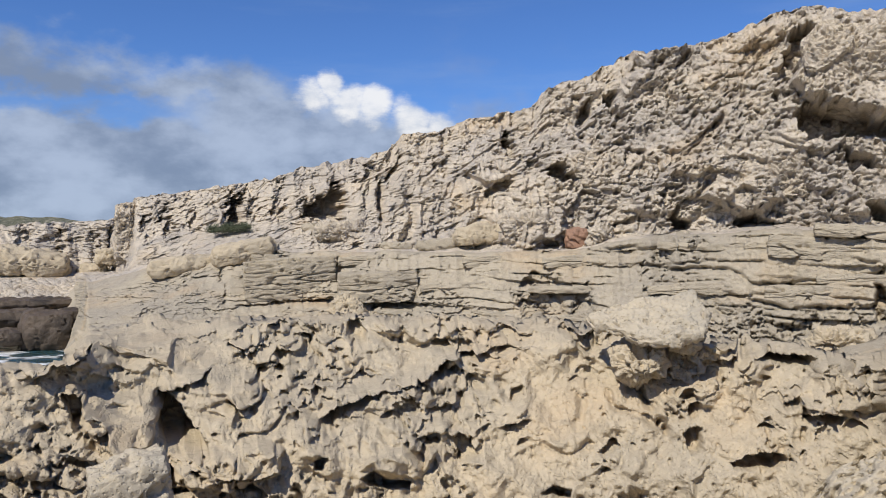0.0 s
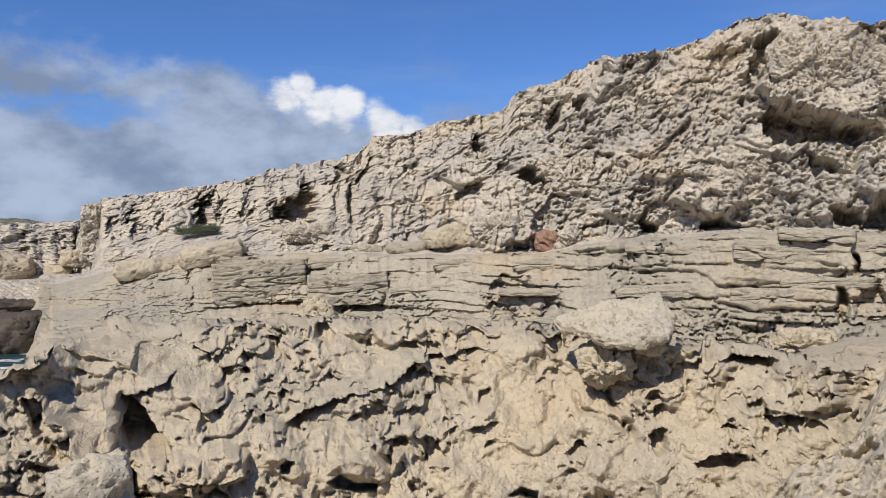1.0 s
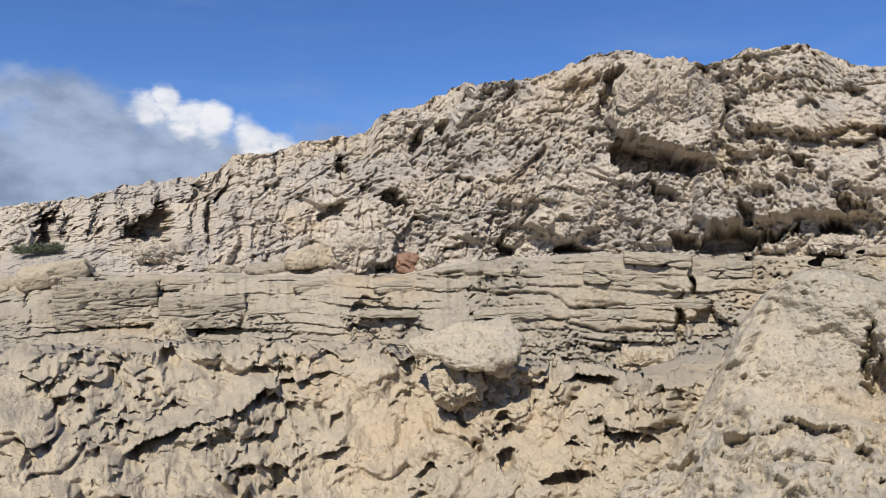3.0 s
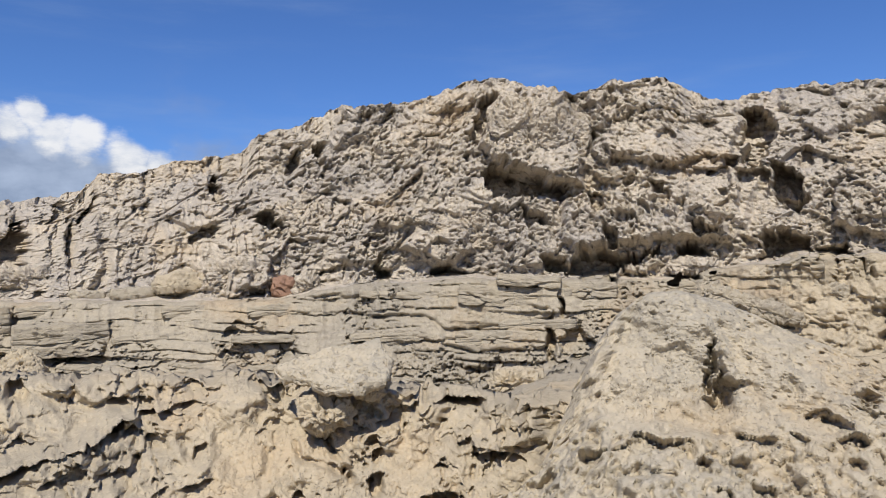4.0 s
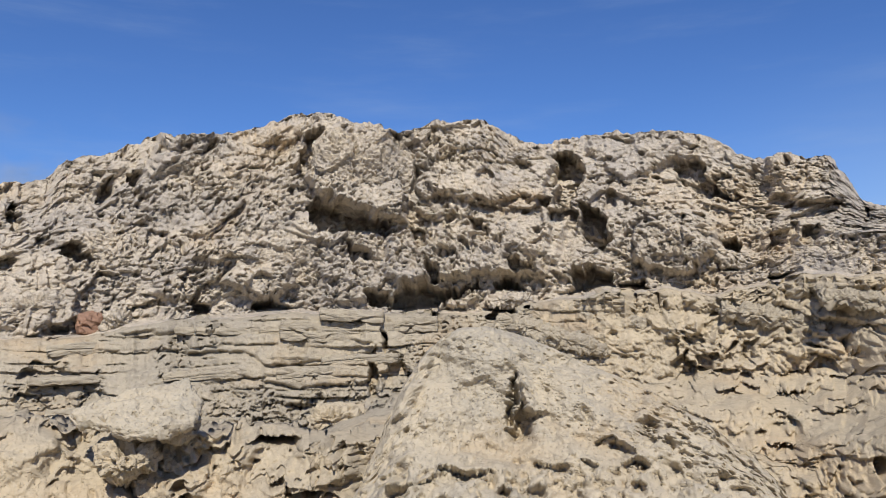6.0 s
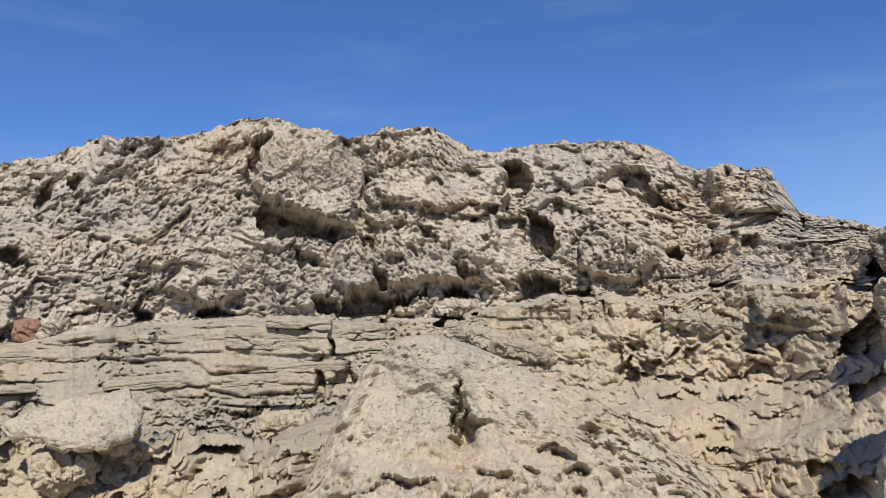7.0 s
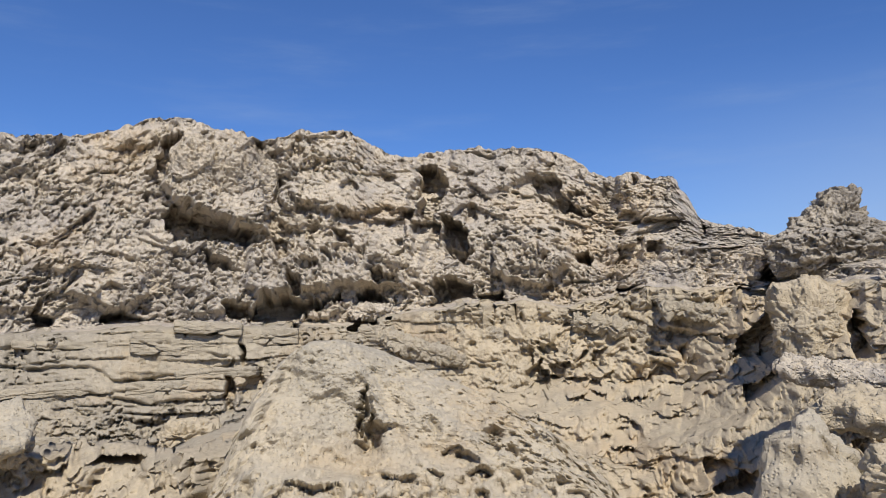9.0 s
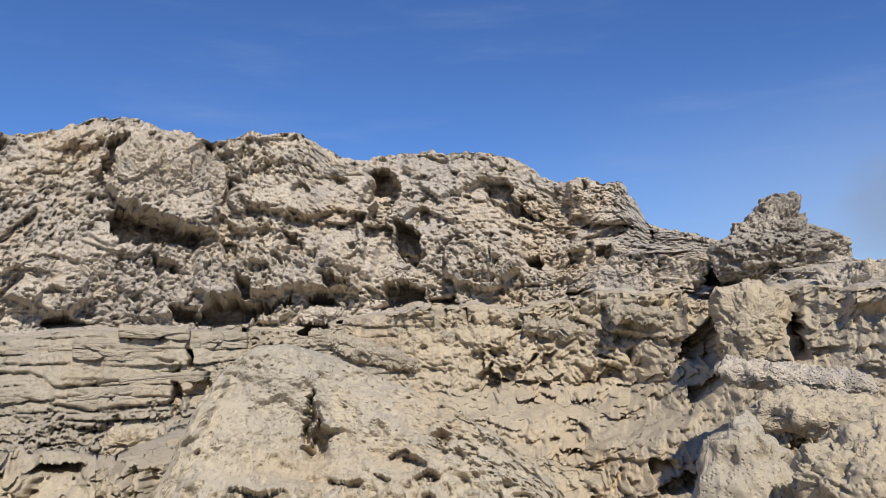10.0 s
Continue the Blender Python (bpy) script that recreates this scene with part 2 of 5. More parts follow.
def fine_karst(p):
    """Sharp knobs, broken faces and pits that run into one another."""
    w = warped(p, 0.18, 0.05, 81)
    out = facets(w * (1, 1, 1.3), 0.16, 0.08, 0.35, 6, 0.08)
    out += eaten(w * (1, 1, 1.25), 0.17, 0.15, 0.4, 8) + eaten(w * (1, 1, 1.2), 0.085, 0.08, 0.5, 10)
    return out + fbm(w, 0.10, 3, 0.65, 22) * 0.07


def rubble(p):
    """A slope of eaten ledges and lumps."""
    q = warped(p, 0.6, 0.25, 66)
    out = facets(q * (1, 1, 1.9), 0.8, 0.20, 0.2, 67) + facets(q * (1, 1, 1.6), 0.30, 0.12, 0.3, 75)
    patch = smooth(gnoise(p / 1.2, 74), -0.02, 0.25)
    out += patch * (eaten(q * (1, 1, 1.7), 0.42, 0.26, 0.35, 76) + eaten(q * (1, 1, 1.4), 0.2, 0.13, 0.45, 77)) + eaten(q, 0.09, 0.04, 0.4, 79)
    return out + fbm(p, 0.18, 4, 0.65, 78) * 0.06


def strata(p):
    out = fbm(p, 1.6, 3, 0.5, 41) * 0.14
    s = p[:, 2] + gnoise(p / 2.6, 42) * 0.16 + gnoise(p / 0.6, 43) * 0.03 + gnoise(p / 0.15, 40) * 0.008
    rng = np.random.default_rng(4)
    edges = np.cumsum(rng.uniform(0.05, 0.27, 60)) - 1.6
    idx = np.searchsorted(edges, s)
    below = s - edges[np.clip(idx - 1, 0, 59)]
    above = edges[np.clip(idx, 0, 59)] - s
    out += (rng.uniform(-0.5, 0.5, 62)[idx]) * 0.10
    out += gnoise(np.stack([p[:, 0] * 0.6, p[:, 1] * 0.6, idx * 7.3], 1), 44) * 0.20
    gap = np.minimum(below, above)
    open_here = smooth(gnoise(p / (0.8, 0.8, 0.4) + idx[:, None] * 3.1, 45), 0.12, 0.32)
    out -= 0.22 * np.exp(-((gap / 0.020) ** 2)) * open_here
    fine = np.abs(gnoise(np.stack([p[:, 0] * 0.8, p[:, 1] * 0.8, s * 14], 1), 50))
    out -= 0.07 * (1 - smooth(fine, 0.0, 0.05)) * smooth(gnoise(p / 0.9, 51), 0.0, 0.25)
    out += ridged(p * (1, 1, 3.2), 0.5, 4, 0.55, 46) * 0.03
    eaten = smooth(gnoise(p / 1.3, 49), -0.05, 0.15)
    w = warped(p, 0.2, 0.1, 81)
    out += eaten * (pits(w * (1, 1, 2.2), 0.17, 0.15, 0.45, 48) + pits(w * (1, 1, 1.6), 0.10, 0.10, 0.6, 52))
    return out


def apron(p):
    """Worn sheets of rock, smooth in places and eaten into holes in others."""
    q = warped(p, 0.8, 0.35, 61)
    w = warped(p, 0.2, 0.08, 81)
    out = fbm(p, 2.2, 2, 0.5, 51) * 0.16 + fbm(q, 0.8, 3, 0.5, 52) * 0.18 + facets(q * (1, 1, 1.3), 1.2, 0.24, 0.16, 53, 0.25) + facets(q * (1, 1, 1.2), 0.45, 0.12, 0.16, 58, 0.25)
    zone = smooth(gnoise(p / 1.1, 54), -0.12, 0.12)
    out += zone * (eaten(w * (1, 1, 1.3), 0.32, 0.22, 0.35, 55) + eaten(w * (1, 1, 1.2), 0.14, 0.11, 0.45, 56) + facets(w, 0.17, 0.07, 0.2, 59))
    out += pits(w * (1, 1, 1.6), 0.26, 0.12, 0.10, 60) + pits(w, 0.12, 0.06, 0.16, 62)
    return out + ridged(q, 0.5, 4, 0.6, 64) * 0.035 + fbm(p, 0.16, 4, 0.65, 57) * 0.04


# ---- the rock: lines along it, by bearing ----
B_CREST = (-34, -27, -22.6, -22.3, -19, -16.4, -13.3, -11.1, -8.5, -4.8, -3.9, -2, 1.8, 5.3, 6.6, 9.5, 12.6, 15.6, 19.5, 22.7, 24.6, 26.5,
           29.8, 32.8, 36.1, 38.3, 41.2, 43.5, 48.2, 51.5, 53.9, 55.7, 59.8, 60.8, 61.5, 64, 66, 71, 76, 84)
E_CREST = (0.8, 1.6, 1.8, 3.2, 3.8, 4.1, 4.8, 5.6, 6.1, 7.0, 8.0, 8.2, 9.5, 9.8, 11.6, 12.1, 13.6, 13.7, 14.5, 15.5, 15.5, 14.9,
           14.3, 15.0, 15.0, 13.5, 13.1, 13.6, 13.6, 13.1, 11.9, 10.9, 10.8, 9.4, 7.8, 7.0, 6.1, 4.9, 4.4, 4.2)
crest_line = lambda b: np.interp(b, B_CREST, E_CREST)
crest_far = lambda b: np.interp(b, (-34, -22.8, -22.2, -14, -4, 6, 20, 30, 40, 60, 66, 76, 84), (39, 39, 30, 27, 24, 22.3, 20.6, 19.8, 20.3, 20.8, 18.5, 15.5, 14))
mid_line = lambda b: np.interp(b, (-34, -22.9, -22.3, -20, -8, 6, 20, 30, 50, 60, 70, 84), (-1.7, -1.6, 0.6, 1.0, 2.4, 4.8, 6.2, 7.0, 7.2, 6.0, 4.2, 3.6))
mid_far = lambda b: np.interp(b, (-34, -23.6, -22.3, -14, -4, 6, 20, 30, 40, 55, 66, 76, 84), (36.5, 36.5, 28.7, 25.5, 21.9, 20.4, 18.3, 17.6, 18.0, 18.8, 16.9, 14.4, 13))
ledge_line = lambda b: np.interp(b, (-34, -25, -20, -16.5, -10, 2, 7.6, 14, 20, 28, 36, 39, 41, 46, 52, 58, 66, 84), (-2.4, -2.4, -1.3, -0.2, -0.5, -0.5, -0.5, 0.6, 0.9, 1.0, 0.8, 1.2, 1.8, 2.2, 2.2, 2.9, 3.0, 2.6))
ledge_far = lambda b: np.interp(b, (-34, -25.9, -25.3, -15, -5, 6, 16, 30, 42, 55, 66, 76, 84), (34, 34, 25.5, 23, 20.4, 18.7, 17.4, 16.7, 16.9, 17.6, 16.0, 13.4, 12))
foot_line = lambda b: np.interp(b, (-34, -26.6, -25.4, -17, -10, -3, 4, 10, 17, 22.5, 27, 32, 44, 52, 60, 68, 84), (-6.3, -6.3, -5.4, -4.9, -5.4, -5.4, -5.6, -6.4, -7.3, -8.2, -5.6, -4.6, -4.0, -3.6, -3.3, -3.0, -2.8))
foot_far = lambda b: np.interp(b, (-34, -26.6, -25.4, -15, -5, 5, 12, 20, 28, 40, 50, 60, 68, 84), (28, 28, 20.6, 20.2, 19.2, 17.4, 16.5, 16.0, 16.0, 16.2, 16.8, 16.6, 13.4, 11))
apron_line = lambda b: np.interp(b, (-34, -30, -26, -20, -17, -10, -3, 4, 10, 17, 22.5, 30, 44, 57, 66, 84), (-7.8, -7.2, -6.2, -5.6, -5.2, -5.7, -5.7, -5.8, -6.2, -6.9, -7.5, -7.4, -8.0, -7.8, -7.2, -6.6))
apron_far = lambda b: np.interp(b, (-34, -27, -24, -5, 5, 15, 24, 40, 46, 57, 66, 84), (10.2, 10.6, 11.5, 11.5, 11.2, 10.7, 10.4, 12.8, 13.8, 14.4, 12.8, 9.0))
near_far = lambda b: np.interp(b, (-36, -6, 5, 13, 24, 40, 50, 60, 84), (8.4, 8.9, 9.0, 9.2, 8.8, 9.0, 10.2, 10.6, 7.0))
low_far = lambda b: np.interp(b, (-36, -6, 5, 13, 24, 40, 50, 60, 84), (8.9, 9.4, 9.5, 9.6, 9.2, 10.2, 11.8, 12.0, 7.8))

DETAIL = 1.0    # 1: full number of columns and rows
B0, B1 = -34.0, 80.0
COLS = int(1640 * DETAIL)
bear = np.linspace(B0, B1, COLS)


def flat(e):
    return np.full(COLS, float(e))


def at_height(z, far):
    return np.degrees(np.arctan2(z - EYE_Z, far))


crest_z = EYE_Z + crest_far(bear) * np.tan(np.radians(crest_line(bear)))
ledge_z = EYE_Z + ledge_far(bear) * np.tan(np.radians(ledge_line(bear)))
back_far = np.minimum(ledge_far(bear) + 0.7, mid_far(bear) - 0.1)
KNOTS = [(flat(-88), flat(0.065)), (flat(-62), flat(1.0)), (flat(-30), flat(3.45)), (flat(-20), near_far(bear)), (flat(-15.5), low_far(bear)),
         (apron_line(bear), apron_far(bear)), (foot_line(bear), foot_far(bear)), (ledge_line(bear), ledge_far(bear)),
         (at_height(ledge_z + 0.12, back_far), back_far), (mid_line(bear), mid_far(bear)), (crest_line(bear), crest_far(bear)),
         (at_height(crest_z + 0.05, crest_far(bear) + 2.0), crest_far(bear) + 2.0),
         (at_height(crest_z - 1.5, crest_far(bear) + 14), crest_far(bear) + 14),
         (at_height(flat(-2.5), crest_far(bear) + 40), crest_far(bear) + 40)]
STEPS = [int(n * DETAIL) for n in (4, 10, 36, 56, 100, 44, 96, 10, 90, 130, 30, 12, 6)]
# the lip of the ledge is uneven
q = np.stack([bear * 0.3, 0 * bear, 0 * bear], 1)
uneven = fbm(q, 1.0, 3, 0.5, 121) * (0.35 + 0.75 * smooth(bear, 36, 44))
KNOTS[7] = (KNOTS[7][0] + 0.7 * uneven, KNOTS[7][1] + 0.22 * fbm(q + 9, 0.35, 2, 0.5, 123))
KNOTS[8] = (KNOTS[8][0] + 0.7 * uneven, KNOTS[8][1])
base = []
for (ea, da), (eb, db), n in zip(KNOTS[:-1], KNOTS[1:], STEPS):
    pa, pb = survey(bear, ea, da), survey(bear, eb, db)
    for k in range(n):
        base.append(pa + (pb - pa) * (k / n))
base.append(pb)
base = np.array(base)
ROW = np.r_[0, np.cumsum(STEPS)]
# the inlet of the sea behind the shore rocks
inlet = (1 - smooth(bear, -27.5, -26.2)) * 2.2
k = np.arange(len(base))
base[..., 2] -= inlet * (smooth(k, ROW[5] + 2, ROW[5] + 10) * (1 - smooth(k, ROW[6] - 5, ROW[6] + 8)))[:, None]
# the slopes are broken into steps: low faces with treads between them
far0 = np.hypot(base[..., 0], base[..., 1])
tan0 = (base[..., 2] - EYE_Z) / far0
q = np.stack([12 * np.radians(bear)[None] + 0 * far0, 0.5 * far0, 12 * tan0], -1).reshape(-1, 3)
SHIFT = fbm(q, 1.9, 2, 0.4, 101).reshape(far0.shape)


def stepped(far, step, shift):
    s = far / step + 1.3 * shift
    return step * (np.floor(s) + smooth(s - np.floor(s), 0.5, 1.0) - 1.3 * shift)


k = np.arange(len(base))[:, None]
w = smooth(k, ROW[2], ROW[3]) * (1 - smooth(k, ROW[6] - 2, ROW[6] + 26 * DETAIL) * (1 - 0.8 * smooth(bear[None], 42, 50)))
w = w * (1 - smooth(k, ROW[7] - 12 * DETAIL, ROW[7]))
far1 = far0 + 0.15 * w * (stepped(far0, 1.0, SHIFT) - far0)
base *= (far1 / far0)[..., None]
base[..., 2] = EYE_Z + far1 * tan0
rise = smooth(k, ROW[3], ROW[4]) * (1 - smooth(k, ROW[6] - 10, ROW[6]))
q = base.reshape(-1, 3)
base[..., 2] += rise * (fbm(q, 1.3, 4, 0.55, 131) * 0.16).reshape(rise.shape[0], -1)
# soften the kinks between the stretches of the profile
for _ in range(int(2 * DETAIL) + 1):
    base[1:-1] = 0.25 * base[:-2] + 0.5 * base[1:-1] + 0.25 * base[2:]
nrm = normals_of(base)
if (nrm[ROW[6]:ROW[10]] * -survey(bear, 0 * bear, 1)).sum() < 0:
    nrm = -nrm
for _ in range(14):
    nrm[1:-1] = nrm[:-2] + nrm[1:-1] + nrm[2:]
    nrm /= np.linalg.norm(nrm, axis=-1, keepdims=True)
# the way in which the rock stands out: level towards the walk on the cliff, more upwards on the apron
to_walk = -base / np.linalg.norm(base[..., :2], axis=-1, keepdims=True)
share = smooth(np.arange(len(base))[:, None], ROW[5], ROW[7])
to_walk[..., 2] = 0.12 * share + (1 - share) * (EYE_Z - base[..., 2]) / np.hypot(base[..., 0], base[..., 1])
way = nrm * 0.2 + to_walk * 0.8
way /= np.linalg.norm(way, axis=-1, keepdims=True)
BE = np.degrees(np.arctan2(base[..., 0], base[..., 1]))
EL = np.degrees(np.arctan2(base[..., 2] - EYE_Z, np.hypot(base[..., 0], base[..., 1])))
out = np.zeros(base.shape[:2], np.float32)


def on_rows(a, b, fn):
    p = base[a:b].reshape(-1, 3)
    return fn(p).reshape(b - a, COLS)


def facing(p):
    """Coordinates for the relief of a slope: across and up as one faces it, and a little of the distance."""
    far = np.hypot(p[:, 0], p[:, 1])
    return np.stack([10 * np.arctan2(p[:, 0], p[:, 1]), 0.35 * far, 10 * np.arctan2(p[:, 2] - EYE_Z, far)], 1)


row = np.arange(len(base))[:, None]
window_of = lambda b0, b1: slice(*np.searchsorted(bear, (b0, b1)))
early = 30 * DETAIL * smooth(bear[None], 40, 48)
w_karst = smooth(row, ROW[7] - 4 * DETAIL - early, ROW[7] + 14 * DETAIL - early) + 0 * out
w_bed = smooth(row, ROW[6] - 6 * DETAIL, ROW[6] + 8 * DETAIL) * (1 - w_karst)
w_bed *= 1 - 0.75 * smooth(bear[None], 36, 46)
w_apron = 1 - w_karst - w_bed
a = int(ROW[7] - 36 * DETAIL)
worn = 0.75 + 0.25 * smooth(bear, 6, 18)       # the pale face towards the shore is less eaten
out[a:] += w_karst[a:] * on_rows(a, len(base), lambda p: karst(p, np.tile(worn, len(p) // COLS), np.tile(1 - smooth(bear, 14, 24), len(p) // COLS)))
a, b = int(ROW[5] + 20 * DETAIL), int(ROW[7] + 16 * DETAIL)
out[a:b] += w_bed[a:b] * on_rows(a, b, strata)
b = int(ROW[7] + 16 * DETAIL)
out[:b] += w_apron[:b] * on_rows(0, b, lambda p: apron(facing(p)))
a, b = ROW[4], int(ROW[7] + 16 * DETAIL)
k = window_of(42, B1)
w_slope = (smooth(row[a:b], ROW[4] + 4 * DETAIL, ROW[4] + 50 * DETAIL) * (1 - w_karst[a:b]) * smooth(bear[None], 42, 50))[:, k]
out[a:b, k] = out[a:b, k] * (1 - 0.75 * w_slope) + w_slope * rubble(facing(base[a:b, k].reshape(-1, 3)) * 1.4).reshape(w_slope.shape)
# the crumbling foot of the bench
a, b = int(ROW[5] - 20 * DETAIL), int(ROW[6] + 44 * DETAIL)
w_foot = smooth(row[a:b], a, ROW[5]) * (1 - smooth(row[a:b], ROW[6] + 6 * DETAIL, b))
out[a:b] += 0.6 * w_foot * rubble(facing(base[a:b].reshape(-1, 3)) * 1.1 + 50).reshape(b - a, COLS)
# its broken end towards the shore, and the honeycombed stone low in its middle
a, b = ROW[6], ROW[7]
k = window_of(B0, -12)
out[a:b, k] += 0.7 * (1 - smooth(bear[None, k], -19, -13)) * rubble(facing(base[a:b, k].reshape(-1, 3)) * 1.6 + 20).reshape(b - a, -1)
k = window_of(6, 29)
q = base[a:b, k].reshape(-1, 3)
comb = (eaten(q * (1, 1, 1.5), 0.16, 0.15, 0.5, 141) + eaten(q, 0.08, 0.08, 0.5, 143)).reshape(b - a, -1)
out[a:b, k] += comb * (1 - smooth(row[a:b], a + 22 * DETAIL, a + 40 * DETAIL)) * smooth(bear[None, k], 14, 18) * (1 - smooth(bear[None, k], 26, 29))
# vertical flutes on the pale face towards the shore
a, b = int(ROW[8] - 30 * DETAIL), ROW[11]
k = window_of(B0, 12)
q = base[a:b, k].reshape(-1, 3)
q = np.stack([25 * np.arctan2(q[:, 0], q[:, 1]), 0 * q[:, 0], q[:, 2]], 1)
grooves = ridged(warped(q, 0.8, 0.3, 37) * (1, 1, 0.22), 0.85, 3, 0.55, 38).reshape(b - a, -1)
out[a:b, k] = out[a:b, k] * (1 - 0.35 * (1 - smooth(bear[None, k], 3, 12))) + 0.42 * (grooves - 0.3) * smooth(row[a:b], a, ROW[8] + 20 * DETAIL) * (1 - smooth(bear[None, k], 3, 12))
k = window_of(37, 62)
q = base[ROW[9]:ROW[11], k].reshape(-1, 3)
q = np.stack([20 * np.arctan2(q[:, 0], q[:, 1]), 0 * q[:, 0], q[:, 2]], 1)
grooves = ridged(warped(q, 0.8, 0.3, 47) * (1, 1, 0.3), 0.9, 3, 0.55, 39).reshape(ROW[11] - ROW[9], -1)
out[ROW[9]:ROW[11], k] += 0.22 * (grooves - 0.2) * smooth(row[ROW[9]:ROW[11]], ROW[9] + 30 * DETAIL, ROW[10] - 30 * DETAIL)
out[:ROW[4]] *= smooth(row[:ROW[4]], ROW[2], ROW[3])
near = base[:ROW[4]].reshape(-1, 3)
out[:ROW[4]] += (fbm(near, 1.6, 5, 0.55, 51) * 0.2).reshape(ROW[4], COLS) * (1 - smooth(row[:ROW[4]], ROW[2], ROW[3])) * smooth(row[:ROW[4]], 2, ROW[2])
WOBBLE = fbm(base.reshape(-1, 3), 0.42, 4, 0.6, 91).reshape(out.shape)
WOBBLE2 = fbm(base.reshape(-1, 3) + 40, 0.42, 4, 0.6, 95).reshape(out.shape)


# ---- hollows, lumps and cracks in it: bearing, elevation, half width, half height (degrees), depth (metres) ----
def window(b0, b1):
    """The columns between two bearings."""
    return slice(*np.searchsorted(COLUMN, (b0, b1)))


def spot(b, e, w, h, turn, warp):
    k = window(b - 3.2 * max(w, h), b + 3.2 * max(w, h))
    dx, dy = (BE[:, k] - b) * math.cos(radians(e)), EL[:, k] - e
    c, s = math.cos(radians(turn)), math.sin(radians(turn))
    u, v = (dx * c + dy * s) / w, (-dx * s + dy * c) / h
    wu, wv = min(1.5, warp + 0.2 / w), min(1.5, warp + 0.2 / h)
    return k, u + wu * WOBBLE[:, k], v + wv * WOBBLE2[:, k]


def carve(b, e, w, h, depth, turn=0.0, edge=0.35, warp=0.6):
    """A hollow with a fairly sharp rim. A negative depth makes a lump."""
    k, u, v = spot(b, e, w, h, turn, warp)
    edge = max(edge, 0.13 / min(w, h))
    out[:, k] -= depth * (1 - smooth(np.sqrt(u * u + v * v), 1 - edge, 1 + edge * 0.5))


def undercut(b, e, w, h, depth, turn=0.0, lip=0.0, warp=0.6):
    """A hollow under an overhang: its roof sharp, its floor running out; lip: how far the roof stands out."""
    k, u, v = spot(b, e, w, h, turn, warp)
    side = 1 - smooth(np.abs(u), 0.6, 1.1)
    soft = max(0.2, 0.13 / h)
    out[:, k] -= depth * side * (1 - smooth(v, 1.0 - soft, 1.0)) * smooth(v, -1.1, 0.5)
    if lip:
        out[:, k] += lip * side * smooth(v, 0.85, 1.05) * (1 - smooth(v, 1.2, 3.0))


def crack(points, width, depth, warp=0.5):
    """A crack along a line of (bearing, elevation) points; width in degrees."""
    k = window(min(p[0] for p in points) - 1.5, max(p[0] for p in points) + 1.5)
    best = np.full(out[:, k].shape, 9e9, np.float32)
    for (b0, e0), (b1, e1) in zip(points[:-1], points[1:]):
        ax, ay, dx, dy = BE[:, k] + warp * 0.5 * WOBBLE[:, k] - b0, EL[:, k] + warp * 0.5 * WOBBLE2[:, k] - e0, b1 - b0, e1 - e0
        t = np.clip((ax * dx + ay * dy) / (dx * dx + dy * dy), 0, 1)
        best = np.minimum(best, (ax - t * dx) ** 2 + (ay - t * dy) ** 2)
    out[:, k] -= depth * np.exp(-best / (width * width)) * (0.75 + 0.8 * WOBBLE[:, k])


def plate(points, depth, edge=0.13, warp=0.5, tilt=(0.0, 0.0)):
    """A block with a broken outline through (bearing, elevation) points that stands out by depth, or a hollow where it is negative;
    tilt: metres for each degree across and up."""
    bs, es = [p[0] for p in points], [p[1] for p in points]
    k = window(min(bs) - 1.0, max(bs) + 1.0)
    x, y = BE[:, k] + warp * 0.7 * WOBBLE[:, k], EL[:, k] + warp * 0.7 * WOBBLE2[:, k]
    best = np.full(x.shape, 9e9, np.float32)
    inside = np.zeros(x.shape, bool)
    for (b0, e0), (b1, e1) in zip(points, points[1:] + points[:1]):
        dx, dy = b1 - b0, e1 - e0
        t = np.clip(((x - b0) * dx + (y - e0) * dy) / (dx * dx + dy * dy + 1e-9), 0, 1)
        best = np.minimum(best, (x - b0 - t * dx) ** 2 + (y - e0 - t * dy) ** 2)
        if dy:
            inside ^= ((y > e0) != (y > e1)) & (x < b0 + (y - e0) * dx / dy)
    far = np.sqrt(best) * np.where(inside, 1, -1)
    rise = depth + tilt[0] * (x - sum(bs) / len(bs)) + tilt[1] * (y - sum(es) / len(es))
    round_edge = edge if depth < 0 else 3 * edge
    out[:, k] += rise * smooth(far, -0.4 * edge, round_edge)


def brow(points, high, depth, lip=0.0):
    """A hollow of uneven height under a wavy overhanging edge that runs through (bearing, elevation) points; high in degrees."""
    xs, ys = [p[0] for p in points], [p[1] for p in points]
    k = window(xs[0] - 0.8, xs[-1] + 0.8)
    at = BE[:, k] + 0.4 * WOBBLE[:, k]
    edge = np.interp(at, xs, ys) + 0.25 * WOBBLE2[:, k]
    tall = high * np.clip(0.6 + 2.4 * WOBBLE[:, k], 0.08, 1.5)
    end = min(0.5, 0.3 * (xs[-1] - xs[0]))
    side = smooth(at, xs[0] - 0.15, xs[0] + end) * (1 - smooth(at, xs[-1] - end, xs[-1] + 0.15))
    v = (EL[:, k] - edge) / np.maximum(tall * (0.3 + 0.7 * side), 0.05)
    soft = min(0.6, 0.2 / high)
    out[:, k] -= depth * side * (1 - smooth(v, -soft, 0.0)) * smooth(v, -1.6, -0.1)
    if lip:
        up = (EL[:, k] - edge) / high
        out[:, k] += lip * side * smooth(up, -0.1, 0.1) * (1 - smooth(up, 0.2, 1.6))


WOBBLE_BAND = WOBBLE
COLUMN = bear
